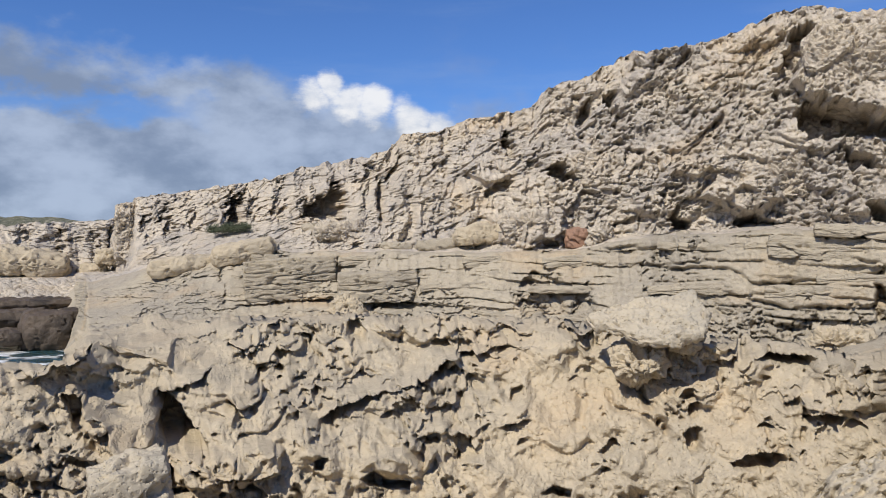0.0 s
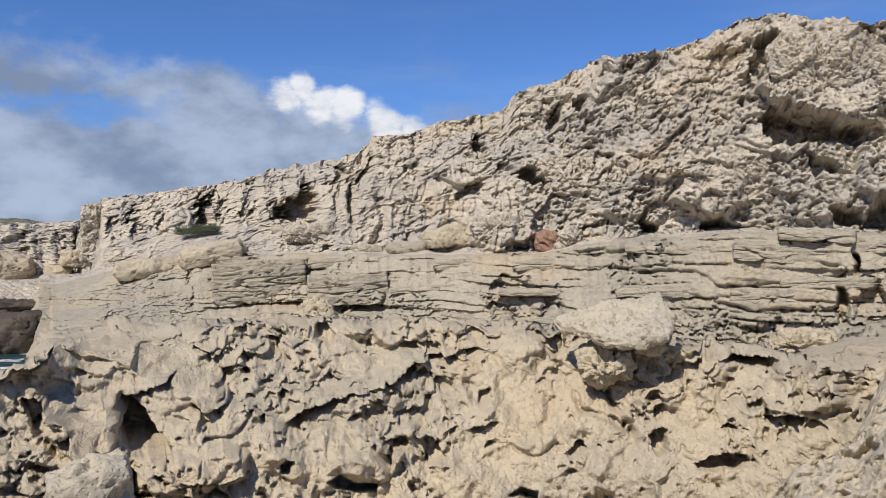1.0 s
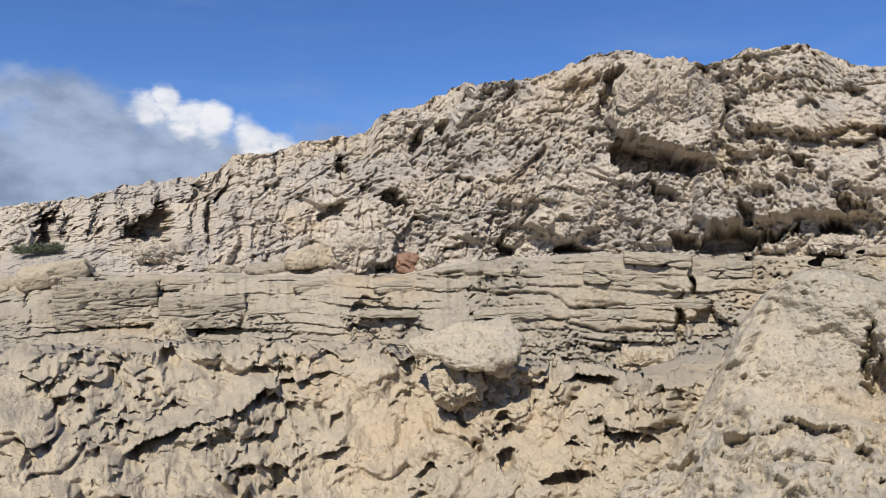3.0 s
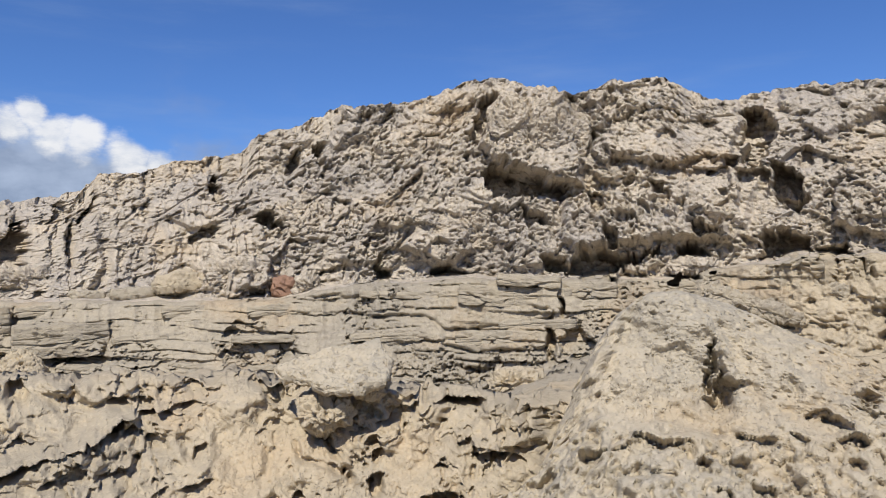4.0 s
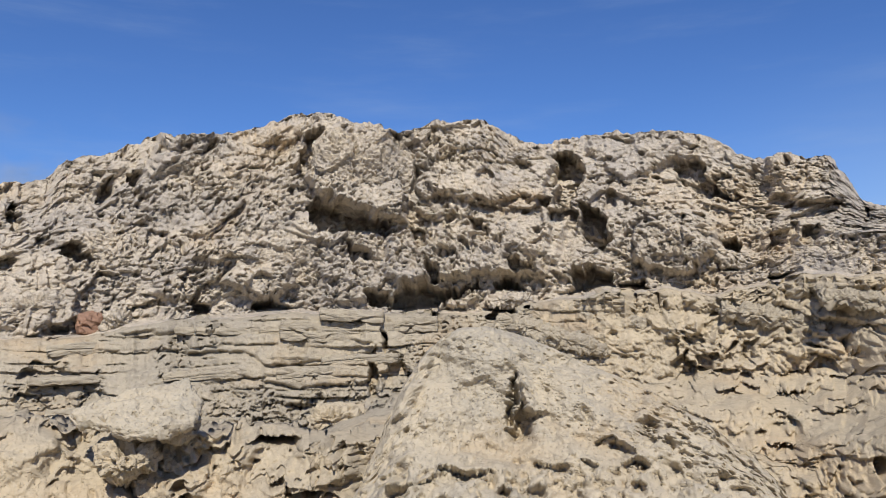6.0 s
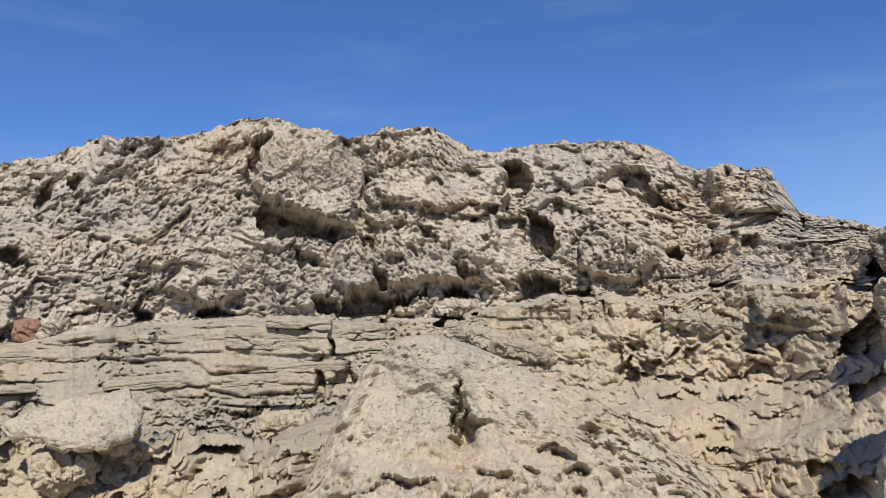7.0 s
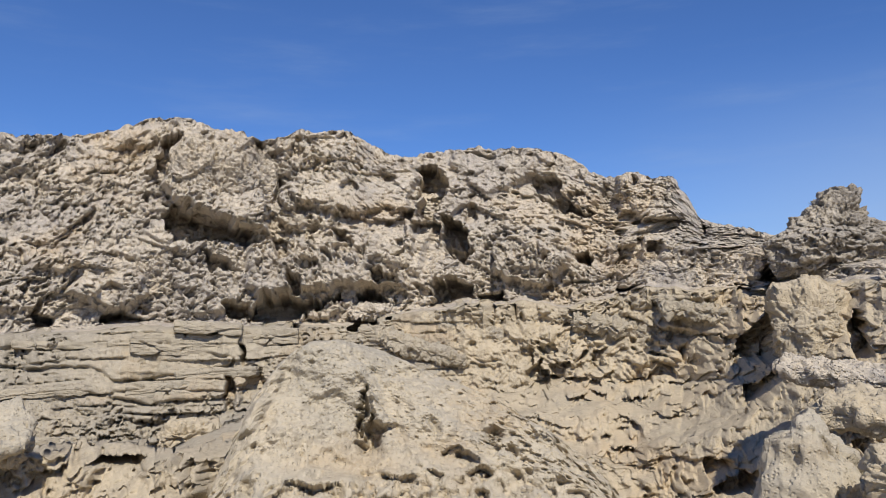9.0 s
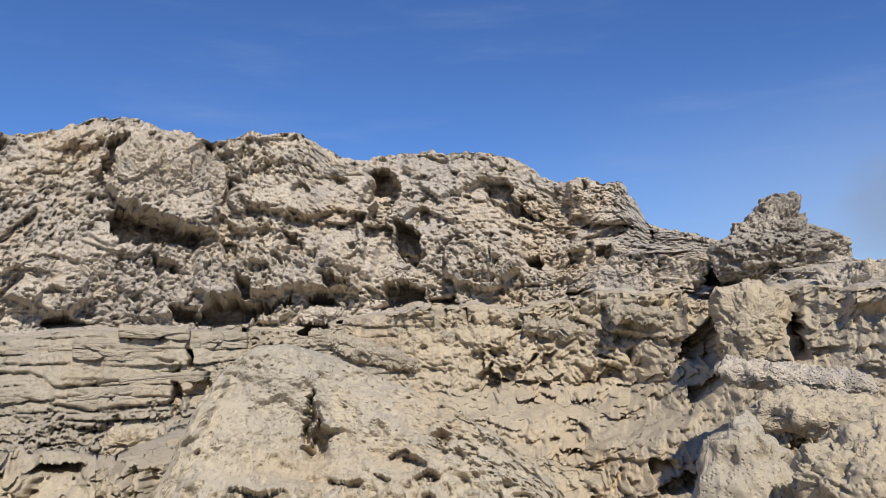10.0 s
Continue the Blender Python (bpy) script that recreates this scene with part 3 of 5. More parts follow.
# flutes and hollows of the pale face
undercut(-10.5, 2.6, 1.42, 0.58, 0.50, -15)
carve(-21.4, 1.2, 0.38, 1.09, 0.43)
carve(-20.1, 1.4, 0.50, 1.25, 0.50, 10)
carve(-18.4, 1.8, 0.38, 0.92, 0.36)
carve(-15.7, 2.6, 0.58, 1.34, 0.57, -8)
carve(-14.4, 3.0, 0.33, 0.84, 0.36)
carve(-12.8, 2.6, 0.38, 1.09, 0.36, 8)
carve(-23.4, 0.2, 0.33, 1.09, 0.43)
carve(-24.7, 0.3, 0.25, 1.09, 0.36)
carve(-26.6, 0.5, 0.33, 0.92, 0.36)
carve(-28.9, 0.5, 0.38, 0.84, 0.36)
carve(-15.6, 2.6, 0.75, 1.25, 0.28)
carve(-23.0, 0.3, 0.50, 1.00, 0.28)
carve(-20.1, 1.5, 0.58, 0.84, 0.22)
carve(-12.9, 2.1, 0.50, 0.67, 0.17)
# joints and open beds of the bench
crack([(-8.6, -1.0), (-8.8, -2.3), (-9.2, -2.8), (-9.3, -4.2)], 0.17, 0.26, 0.2)
crack([(-2.9, -1.8), (-3.1, -3.0), (-3.3, -4.3)], 0.17, 0.26, 0.2)
carve(-4.5, -4.5, 2.00, 0.42, 0.55)
crack([(-14.1, -3.0), (-11.2, -2.9), (-9.2, -2.3), (-6.1, -2.0), (-3.0, -1.8)], 0.10, 0.15, 0.3)
crack([(-14.2, -0.8), (-10.3, -0.5), (-3.9, -0.0), (7.8, 0.3)], 0.13, 0.19, 0.3)
crack([(-13.4, -4.3), (-10.9, -4.1), (-8.2, -4.1), (-3.1, -4.3), (1.8, -4.9), (5.0, -5.7), (7.4, -6.5)], 0.15, 0.26, 0.4)
carve(-5.1, -5.8, 0.25, 1.59, 0.25)
undercut(-6.7, -5.6, 2.09, 0.25, 0.25)
carve(-8.4, -6.4, 0.58, 0.75, 0.35)
crack([(7.8, -0.3), (11.9, -0.1), (16.0, -0.3), (20.1, 0.0), (24.6, -0.6)], 0.13, 0.22, 0.3)
crack([(8.2, -1.3), (12.7, -1.3), (16.0, -1.7)], 0.10, 0.17, 0.3)
crack([(14.7, -1.8), (17.2, -1.5), (18.9, -1.7), (20.1, -2.6), (24.6, -2.7)], 0.13, 0.22, 0.3)
crack([(13.3, -3.2), (17.2, -3.0), (20.1, -3.7), (22.5, -4.2), (27.4, -4.1)], 0.13, 0.24, 0.3)
crack([(16.8, -4.3), (19.3, -5.0)], 0.13, 0.19)
crack([(21.1, -5.1), (23.3, -5.7), (25.9, -5.8)], 0.17, 0.24)
crack([(24.2, -0.4), (26.2, -0.9), (28.4, -1.2)], 0.13, 0.19, 0.3)
crack([(22.6, -2.5), (27.6, -1.9)], 0.10, 0.15, 0.3)
crack([(20.1, -3.3), (27.4, -3.5)], 0.10, 0.15, 0.3)
plate([(19.5, -7.9), (20.4, -7.6), (23.2, -7.6), (22.9, -8.4), (21.0, -8.2)], -1.0, warp=0.25)
undercut(20.3, -7.3, 2.92, 0.58, 0.30)
carve(28.7, -0.7, 0.21, 1.00, 0.60, 0, 0.3, 0.2)
carve(27.9, -3.4, 0.33, 1.59, 0.60, 0, 0.4, 0.3)
carve(29.7, -4.0, 1.67, 1.50, 0.40)
carve(6.2, -4.1, 1.88, 2.09, 0.30, 30)
carve(8.8, -4.5, 0.75, 1.50, 0.45)
crack([(4.6, -2.5), (6.6, -3.3), (8.2, -5.7)], 0.17, 0.22)
crack([(3.8, -3.3), (6.2, -4.9), (7.4, -6.3)], 0.17, 0.22)
crack([(5.4, -1.9), (7.8, -3.1)], 0.17, 0.19)
crack([(-16.7, -2.3), (-13.8, -2.1), (-10.4, -1.1)], 0.13, 0.19, 0.3)
crack([(-16.6, -4.1), (-16.5, -2.5), (-16.7, -1.7)], 0.17, 0.22, 0.2)
crack([(-10.5, -1.1), (-10.6, -2.6), (-11.1, -3.0), (-11.1, -4.2)], 0.17, 0.22, 0.2)
crack([(-16.7, -2.1), (-15.7, -1.1), (-13.8, -0.6)], 0.25, 0.34)
crack([(-15.8, -4.3), (-10.3, -4.0), (-3.2, -4.3)], 0.13, 0.22, 0.3)
undercut(-14.2, -0.7, 1.50, 0.42, 0.40)
undercut(-20.1, -1.0, 1.25, 0.33, 0.40)
# great blocks and hollows of the cliff
plate([(22.5, 10.7), (23.7, 12.8), (24.3, 14.3), (25.6, 15.1), (29.1, 13.8), (30.0, 12.8), (30.3, 10.4), (30.5, 7.5), (28.5, 8.0), (25.8, 8.9), (23.7, 9.5)], 0.63, tilt=(0.0, -0.05))
plate([(22.8, 8.9), (23.7, 9.5), (25.8, 8.8), (28.7, 7.9), (30.1, 7.2), (29.5, 6.9), (26.4, 7.2), (23.7, 7.0), (22.9, 7.8)], -1.35, warp=0.7)
plate([(22.8, 14.4), (24.2, 14.6), (24.3, 13.6), (23.4, 12.1), (22.4, 10.6), (21.9, 11.6), (22.7, 13.2)], -1.01, warp=0.7)
crack([(29.6, 13.9), (30.3, 13.0), (30.3, 11.2), (30.6, 10.3)], 0.22, 0.7, 0.25)
plate([(30.6, 14.0), (31.6, 14.5), (33.2, 15.2), (36.0, 15.1), (37.7, 14.1), (38.1, 12.7), (40.9, 12.7), (41.4, 11.5), (40.8, 9.3), (37.0, 9.0), (31.1, 9.4)], 0.49)
plate([(41.3, 12.3), (42.5, 12.7), (43.3, 11.9), (43.5, 10.8), (43.0, 9.5), (42.4, 8.5), (41.1, 8.9), (41.5, 10.4)], -1.35, warp=0.7)
plate([(40.4, 9.5), (41.2, 8.8), (40.8, 8.3), (40.0, 8.7)], -0.72)
plate([(42.9, 8.7), (45.0, 8.2), (45.4, 6.5), (44.2, 5.6), (43.4, 6.6)], -1.35, warp=0.7)
plate([(40.8, 8.3), (42.6, 8.4), (43.7, 6.4), (43.5, 5.5), (40.9, 5.2)], -0.42, tilt=(0.02, -0.15))
plate([(42.1, 4.1), (44.2, 4.4), (45.3, 3.3), (45.2, 2.5), (42.1, 2.4)], -1.35, warp=0.7)
plate([(45.5, 2.9), (47.5, 3.2), (47.8, 2.3), (45.9, 2.2)], -1.15, warp=0.7)
plate([(29.2, 2.1), (30.2, 3.3), (32.0, 3.0), (33.8, 2.7), (35.6, 3.2), (35.7, 2.7), (33.8, 2.0), (32.4, 1.1), (30.6, 0.9), (29.2, 1.3)], -1.35, warp=0.7)
plate([(36.4, 3.2), (37.5, 3.5), (39.2, 2.7), (39.6, 1.5), (38.0, 0.7), (36.5, 0.7)], -1.15, warp=0.7)
plate([(28.4, 3.9), (29.1, 7.0), (32.3, 7.7), (36.2, 6.0), (40.3, 4.6), (40.6, 3.1), (37.5, 3.6), (35.0, 3.4), (32.2, 3.2), (29.4, 2.8)], 0.56)
plate([(35.1, 9.2), (40.4, 8.5), (40.3, 5.8), (37.0, 5.9), (35.1, 7.6)], -0.30)
plate([(30.7, 7.3), (31.9, 7.5), (31.8, 5.9), (30.9, 5.8)], -0.87)
plate([(34.7, 8.2), (36.0, 8.0), (36.2, 7.3), (35.1, 7.2)], -0.48)
plate([(31.9, 4.7), (33.0, 4.4), (32.9, 3.2), (32.0, 3.2)], -0.72)
plate([(37.5, 5.1), (39.6, 4.5), (39.8, 3.7), (38.4, 3.9)], -0.72)
plate([(25.8, 6.4), (27.6, 6.0), (28.4, 4.9), (26.2, 5.0)], -0.72)
plate([(16.6, 3.4), (18.3, 4.8), (22.0, 4.6), (22.8, 3.3), (20.8, 2.1), (19.1, 2.2)], 0.49)
plate([(19.1, 2.1), (21.6, 2.2), (22.2, 1.4), (20.3, 0.9), (19.3, 1.3)], -1.15, warp=0.7)
plate([(27.0, 2.5), (29.0, 2.7), (29.4, 1.4), (27.6, 1.9)], -1.15)
plate([(15.0, 2.1), (16.2, 1.7), (16.2, 0.7), (15.2, 1.1)], -0.87)
plate([(12.5, 3.4), (14.1, 4.8), (15.8, 6.3), (18.3, 5.4), (16.6, 3.4), (14.5, 2.1), (12.9, 2.1)], 0.42)
plate([(6.0, 5.5), (7.4, 5.9), (8.8, 5.2), (8.9, 4.7), (7.2, 4.9)], -1.15, warp=0.7)
plate([(8.6, 9.8), (9.4, 10.6), (9.8, 9.5), (9.2, 8.4), (8.7, 8.6)], -0.72)
plate([(10.6, 10.9), (11.4, 10.7), (11.3, 9.5), (10.8, 9.5)], -0.72)
plate([(-5.1, 5.2), (-4.4, 6.2), (-4.2, 7.1), (-3.7, 7.0), (-4.2, 5.4), (-4.7, 4.9)], -0.72)
plate([(3.3, 7.7), (3.8, 8.5), (4.2, 7.7), (4.3, 6.4), (3.4, 6.5)], -1.01)
plate([(1.8, 3.7), (2.9, 4.7), (4.1, 4.9), (3.9, 4.3), (2.4, 3.5)], -0.54)
plate([(5.0, 6.2), (5.8, 6.6), (6.0, 5.7), (5.2, 5.6)], -0.48)
crack([(-5.5, 5.0), (-5.4, 2.0)], 0.28, 0.9, 0.2)
crack([(-0.8, 7.9), (-0.9, 5.2)], 0.28, 0.4, 0.3)
plate([(20.0, 13.4), (22.5, 14.2), (22.9, 12.6), (20.8, 11.8)], -0.36)
plate([(12.4, 13.6), (14.1, 13.6), (14.1, 12.0), (12.0, 10.7)], 0.28)
plate([(2.2, 1.5), (5.3, 2.1), (7.7, 0.5), (6.5, -0.3), (3.4, -0.1)], 0.28)
plate([(6.3, 0.5), (7.3, 0.7), (7.2, -0.3), (6.1, -0.4)], -0.72)
plate([(-11.3, 2.5), (-9.9, 3.4), (-8.3, 4.7), (-7.8, 1.5), (-9.0, 1.1), (-10.7, 2.1)], -1.35, warp=0.7)
plate([(-15.8, 3.5), (-15.1, 3.7), (-15.1, 1.7), (-16.0, 1.5)], -0.87)
plate([(-23.3, -0.1), (-22.7, 0.5), (-22.7, -0.8), (-23.3, -1.0)], -1.01)
plate([(-6.9, 4.8), (-6.3, 6.1), (-5.5, 5.7), (-6.5, 4.6)], -0.48)
# the east half of the cliff
plate([(43.2, 12.9), (44.9, 13.8), (50.0, 13.6), (53.7, 12.5), (55.7, 10.8), (54.1, 8.5), (49.9, 10.3), (49.9, 11.5), (46.6, 10.0)], 0.35)
plate([(50.0, 11.4), (51.2, 11.4), (52.8, 9.3), (54.3, 8.5), (51.6, 8.9), (50.0, 10.2)], -0.72, warp=0.7)
plate([(55.7, 10.8), (59.8, 10.7), (60.8, 9.6), (61.1, 7.8), (58.9, 7.7), (56.1, 8.3)], 0.56)
plate([(52.8, 5.8), (53.6, 6.1), (54.1, 5.4), (53.4, 5.0)], -1.15, warp=0.7)
plate([(61.2, 7.6), (62.0, 7.2), (61.7, 6.3), (61.3, 6.5)], -0.87)
plate([(58.1, 6.2), (59.1, 6.4), (58.9, 5.0), (57.9, 5.2)], -0.48)
plate([(56.1, 6.3), (57.7, 6.7), (57.7, 5.0), (56.3, 4.9)], -0.36)
plate([(46.6, 7.1), (50.8, 8.2), (52.8, 6.5), (52.6, 4.8), (50.3, 3.2), (47.0, 4.2)], 0.49)
plate([(55.6, 3.3), (57.7, 3.4), (57.3, 2.6), (55.6, 2.5)], -0.87)
plate([(63.6, 3.2), (66.3, 2.7), (66.1, 2.2), (64.4, 2.6)], -0.87)
plate([(65.6, 3.5), (66.0, 4.7), (67.2, 4.0), (67.4, 2.7), (66.1, 2.4)], -1.35, warp=0.7)
plate([(71.0, 1.3), (71.7, 1.0), (72.2, -1.9), (70.9, -2.2)], -1.5)
# the slope below it
brow([(53.4, 1.0), (56.0, 1.2), (58.0, 0.4), (60.0, -0.1)], 0.5, 0.45, 0.08)
brow([(59.2, 0.2), (61.6, -0.1), (64.1, -0.3)], 0.35, 0.35, 0.06)
plate([(49.2, -2.5), (50.2, -1.9), (50.9, -3.3), (50.4, -5.0), (49.5, -4.1)], -0.5)
plate([(50.8, -2.3), (52.1, -2.1), (52.0, -3.3), (51.0, -3.7)], -0.4)
brow([(52.3, -4.2), (53.5, -4.1), (54.6, -4.6)], 0.45, 0.35, 0.05)
brow([(55.6, -5.2), (56.8, -4.7), (57.9, -4.4)], 0.55, 0.4, 0.05)
brow([(58.8, -5.2), (60.0, -5.5), (61.3, -5.7)], 0.4, 0.35, 0.05)
plate([(59.7, -1.2), (60.6, -0.5), (60.7, -1.0), (60.0, -2.0)], -0.35)
plate([(53.9, -1.3), (54.9, -1.0), (54.5, -2.6), (54.0, -2.6)], -0.3)
brow([(55.3, -7.8), (56.7, -8.0), (57.5, -8.2)], 0.4, 0.3, 0.05)
plate([(61.5, -8.6), (63.1, -8.2), (63.5, -9.3), (61.9, -9.7)], -0.4)
plate([(62.0, -10.4), (63.9, -9.4), (65.6, -8.8), (65.2, -10.7), (62.4, -10.8)], -0.6)
plate([(63.9, -0.7), (65.9, 1.2), (67.4, -0.3), (67.7, -2.0), (65.4, -2.2), (63.5, -1.8)], -0.9, warp=0.4)
plate([(64.1, -3.8), (66.2, -2.8), (67.3, -3.0), (65.6, -5.2), (64.2, -5.2)], -0.6)
# cracks, sheets and pockets of the apron
plate([(-29.7, -7.3), (-27.9, -6.2), (-26.4, -6.3), (-26.2, -6.7), (-27.6, -7.5), (-29.2, -8.4)], 0.3)
brow([(-10.9, -12.4), (-9.7, -11.3), (-7.2, -10.4), (-5.6, -10.0), (-3.1, -9.4), (-2.4, -8.8), (-1.8, -8.2), (-0.5, -7.8), (1.6, -7.3), (3.5, -7.3)], 0.5, 0.55, 0.18)
crack([(-10.9, -12.4), (-11.2, -13.7)], 0.2, 0.15)
brow([(-21.6, -9.8), (-19.9, -9.1), (-18.4, -8.5)], 0.5, 0.5, 0.12)
plate([(-17.3, -9.6), (-16.2, -8.9), (-14.8, -9.5), (-15.1, -10.4), (-16.4, -10.8), (-17.3, -10.5)], 0.25)
brow([(-17.4, -10.3), (-16.3, -10.7), (-15.1, -10.5)], 0.8, 0.4, 0.05)
plate([(-21.7, -9.9), (-20.5, -10.7), (-19.9, -11.9), (-19.3, -12.8), (-18.9, -14.0), (-21.1, -13.8), (-21.9, -13.0)], -1.1, warp=0.35)
plate([(-26.4, -9.9), (-24.6, -9.5), (-21.9, -9.7), (-21.8, -11.5), (-22.3, -13.3), (-25.0, -13.4), (-27.2, -11.9)], 0.3)
plate([(-27.7, -9.7), (-26.4, -9.9), (-26.9, -11.1), (-27.5, -12.0)], -0.45)
plate([(-25.9, -12.2), (-25.0, -11.8), (-24.9, -12.9), (-25.6, -12.8)], -0.25)
plate([(-27.7, -7.1), (-26.0, -6.5), (-26.3, -7.6), (-27.3, -7.9)], -0.35)
plate([(-21.2, -14.2), (-19.8, -13.7), (-17.1, -13.7), (-14.7, -13.1), (-13.6, -14.0), (-14.3, -15.8), (-16.7, -16.7), (-21.4, -16.3)], 0.3)
brow([(-16.0, -15.9), (-15.0, -15.6), (-13.9, -15.3)], 0.5, 0.35, 0.05)
plate([(-21.6, -14.8), (-20.6, -15.2), (-20.2, -16.6), (-21.4, -16.5)], -0.4)
plate([(-8.4, -16.4), (-7.4, -15.9), (-6.4, -16.5), (-4.9, -16.8), (-5.0, -17.3), (-6.4, -17.1), (-7.8, -16.8)], -0.6, warp=0.2)
plate([(-8.7, -15.9), (-7.8, -14.9), (-4.4, -13.9), (-2.9, -14.7), (-3.8, -16.6), (-4.9, -16.7), (-6.8, -16.3), (-7.5, -15.8)], 0.2)
plate([(-11.8, -14.9), (-10.9, -14.8), (-11.1, -15.5), (-11.7, -15.5)], -0.35)
crack([(-16.6, -13.1), (-14.6, -12.8), (-13.8, -11.9)], 0.18, 0.2)
plate([(-22.3, -4.6), (-21.7, -4.2), (-21.0, -5.1), (-21.8, -5.6), (-22.2, -5.3)], -0.5)
brow([(-17.2, -6.5), (-16.4, -6.9), (-15.1, -7.4)], 0.5, 0.4, 0.06)
plate([(4.6, -17.5), (5.5, -17.0), (6.7, -17.2), (6.7, -17.7), (4.6, -17.7)], -0.5)
brow([(2.2, -12.8), (3.4, -12.4), (4.1, -12.4)], 0.3, 0.3, 0.06)
crack([(11.8, -10.2), (12.3, -11.2), (13.0, -12.1), (13.6, -13.1)], 0.2, 0.3)
crack([(9.6, -10.3), (9.9, -11.4), (12.1, -12.1)], 0.2, 0.15)
plate([(8.8, -14.6), (9.8, -13.4), (10.5, -14.1), (9.2, -15.1)], -0.3)
plate([(14.5, -13.2), (15.7, -12.4), (15.9, -13.8), (14.8, -14.2)], -0.35)
plate([(17.6, -14.9), (18.7, -14.0), (21.1, -13.9), (21.3, -14.5), (20.0, -15.0), (17.9, -15.2)], -0.45)
brow([(22.4, -11.4), (23.6, -10.8), (25.0, -11.1)], 0.4, 0.4, 0.12)
plate([(21.6, -10.1), (23.4, -7.7), (25.9, -5.7), (28.1, -5.3), (27.2, -10.4), (25.0, -10.9), (22.6, -11.1)], 0.18)
brow([(13.6, -11.9), (14.4, -11.5), (15.7, -11.6)], 0.25, 0.2, 0.04)
plate([(25.4, -15.1), (26.3, -13.7), (27.3, -13.1), (27.6, -15.1), (26.6, -15.8)], -0.9)
plate([(2.6, -10.4), (3.6, -10.0), (3.8, -10.8), (2.7, -11.1)], -0.2)
plate([(-3.4, -13.1), (-1.6, -10.8), (1.8, -10.4), (3.7, -11.6), (2.3, -13.5), (-1.1, -14.3)], 0.12)


# a slope seen along it needs deeper steps to stand out as much as a wall does
steep = np.abs((nrm * to_walk).sum(-1)) / np.linalg.norm(to_walk, axis=-1)
gain = np.clip(1 / np.maximum(steep, 0.2), 1, 1.3)
gain = 1 + (gain - 1) * (1 - 0.5 * smooth(row, ROW[5] - 8 * DETAIL, ROW[5] + 12 * DETAIL))
out *= 1 + (gain - 1) * (1 - share)
calm = 1 - 0.85 * smooth(np.arange(len(base)), ROW[10] + 2, ROW[10] + 20)
ROCK = base + way * (out * calm[:, None])[..., None]
# the broken edge of the crest
a, b = ROW[10] - int(26 * DETAIL), ROW[11]
q = base[a:b].reshape(-1, 3)
jag = (fbm(q, 0.5, 4, 0.55, 32) * 0.11 + facets(warped(q, 0.3, 0.1, 31), 0.9, 0.16, 0.12, 33)).reshape(b - a, COLS)
ROCK[a:b, :, 2] += jag * (smooth(np.arange(a, b), a, ROW[10]) * (1 - 0.6 * smooth(np.arange(a, b), ROW[10] + 8, b)))[:, None]


def rock_band(name, r0, r1, material, label, slope=None):
    """slope: the stone of the band's far end, where it runs out into a slope."""
    p = ROCK[r0:r1 + 1].reshape(-1, 3)
    ob = new(name, mesh_of(name, p, grid_faces(r1 - r0 + 1, COLS)[:, ::-1], material))
    if slope:
        ob.data.materials.append(slope)
        there = (bear[None] + 6 * WOBBLE_BAND[r0:r1 + 1] > 43)[:-1, :-1]
        ob.data.polygons.foreach_set("material_index", there.astype(np.int32).ravel())
    return tagged(ob, label, "rock", kind="structure")


rock_band("ground_rock", 0, ROW[6] - int(20 * DETAIL), M_APRON, "honey-coloured pitted limestone apron before the cliff")
WALL_BENCH = rock_band("wall_bench", ROW[6] - int(20 * DETAIL), ROW[7] + int(4 * DETAIL), M_BED, "low bench of pale thin-bedded limestone with dark open joints", M_APRON)
rock_band("wall_cliff", ROW[7] + int(4 * DETAIL), ROW[13], M_KARST, "rough grey karst limestone cliff with pits and caves")


# ---- loose rocks ----
def box_ball(n):
    """A ball made of six gridded sides: places on it and its faces."""
    t = np.tan(np.linspace(-1, 1, n + 1) * math.pi / 4)
    u, v = np.meshgrid(t, t)
    one = np.ones_like(u)
    verts, faces = [], []
    for k, side in enumerate(((one, u, v), (-one, -u, v), (-u, one, v), (u, -one, v), (-v, u, one), (v, u, -one))):
        verts.append(np.stack(side, -1).reshape(-1, 3))
        faces.append(grid_faces(n + 1, n + 1) + k * (n + 1) ** 2)
    verts = np.concatenate(verts)
    verts /= np.linalg.norm(verts, axis=1, keepdims=True)
    key = np.round(verts * 1e4).astype(np.int64)
    _, first, inverse = np.unique(key, axis=0, return_index=True, return_inverse=True)
    return verts[first], inverse.ravel()[np.concatenate(faces)]


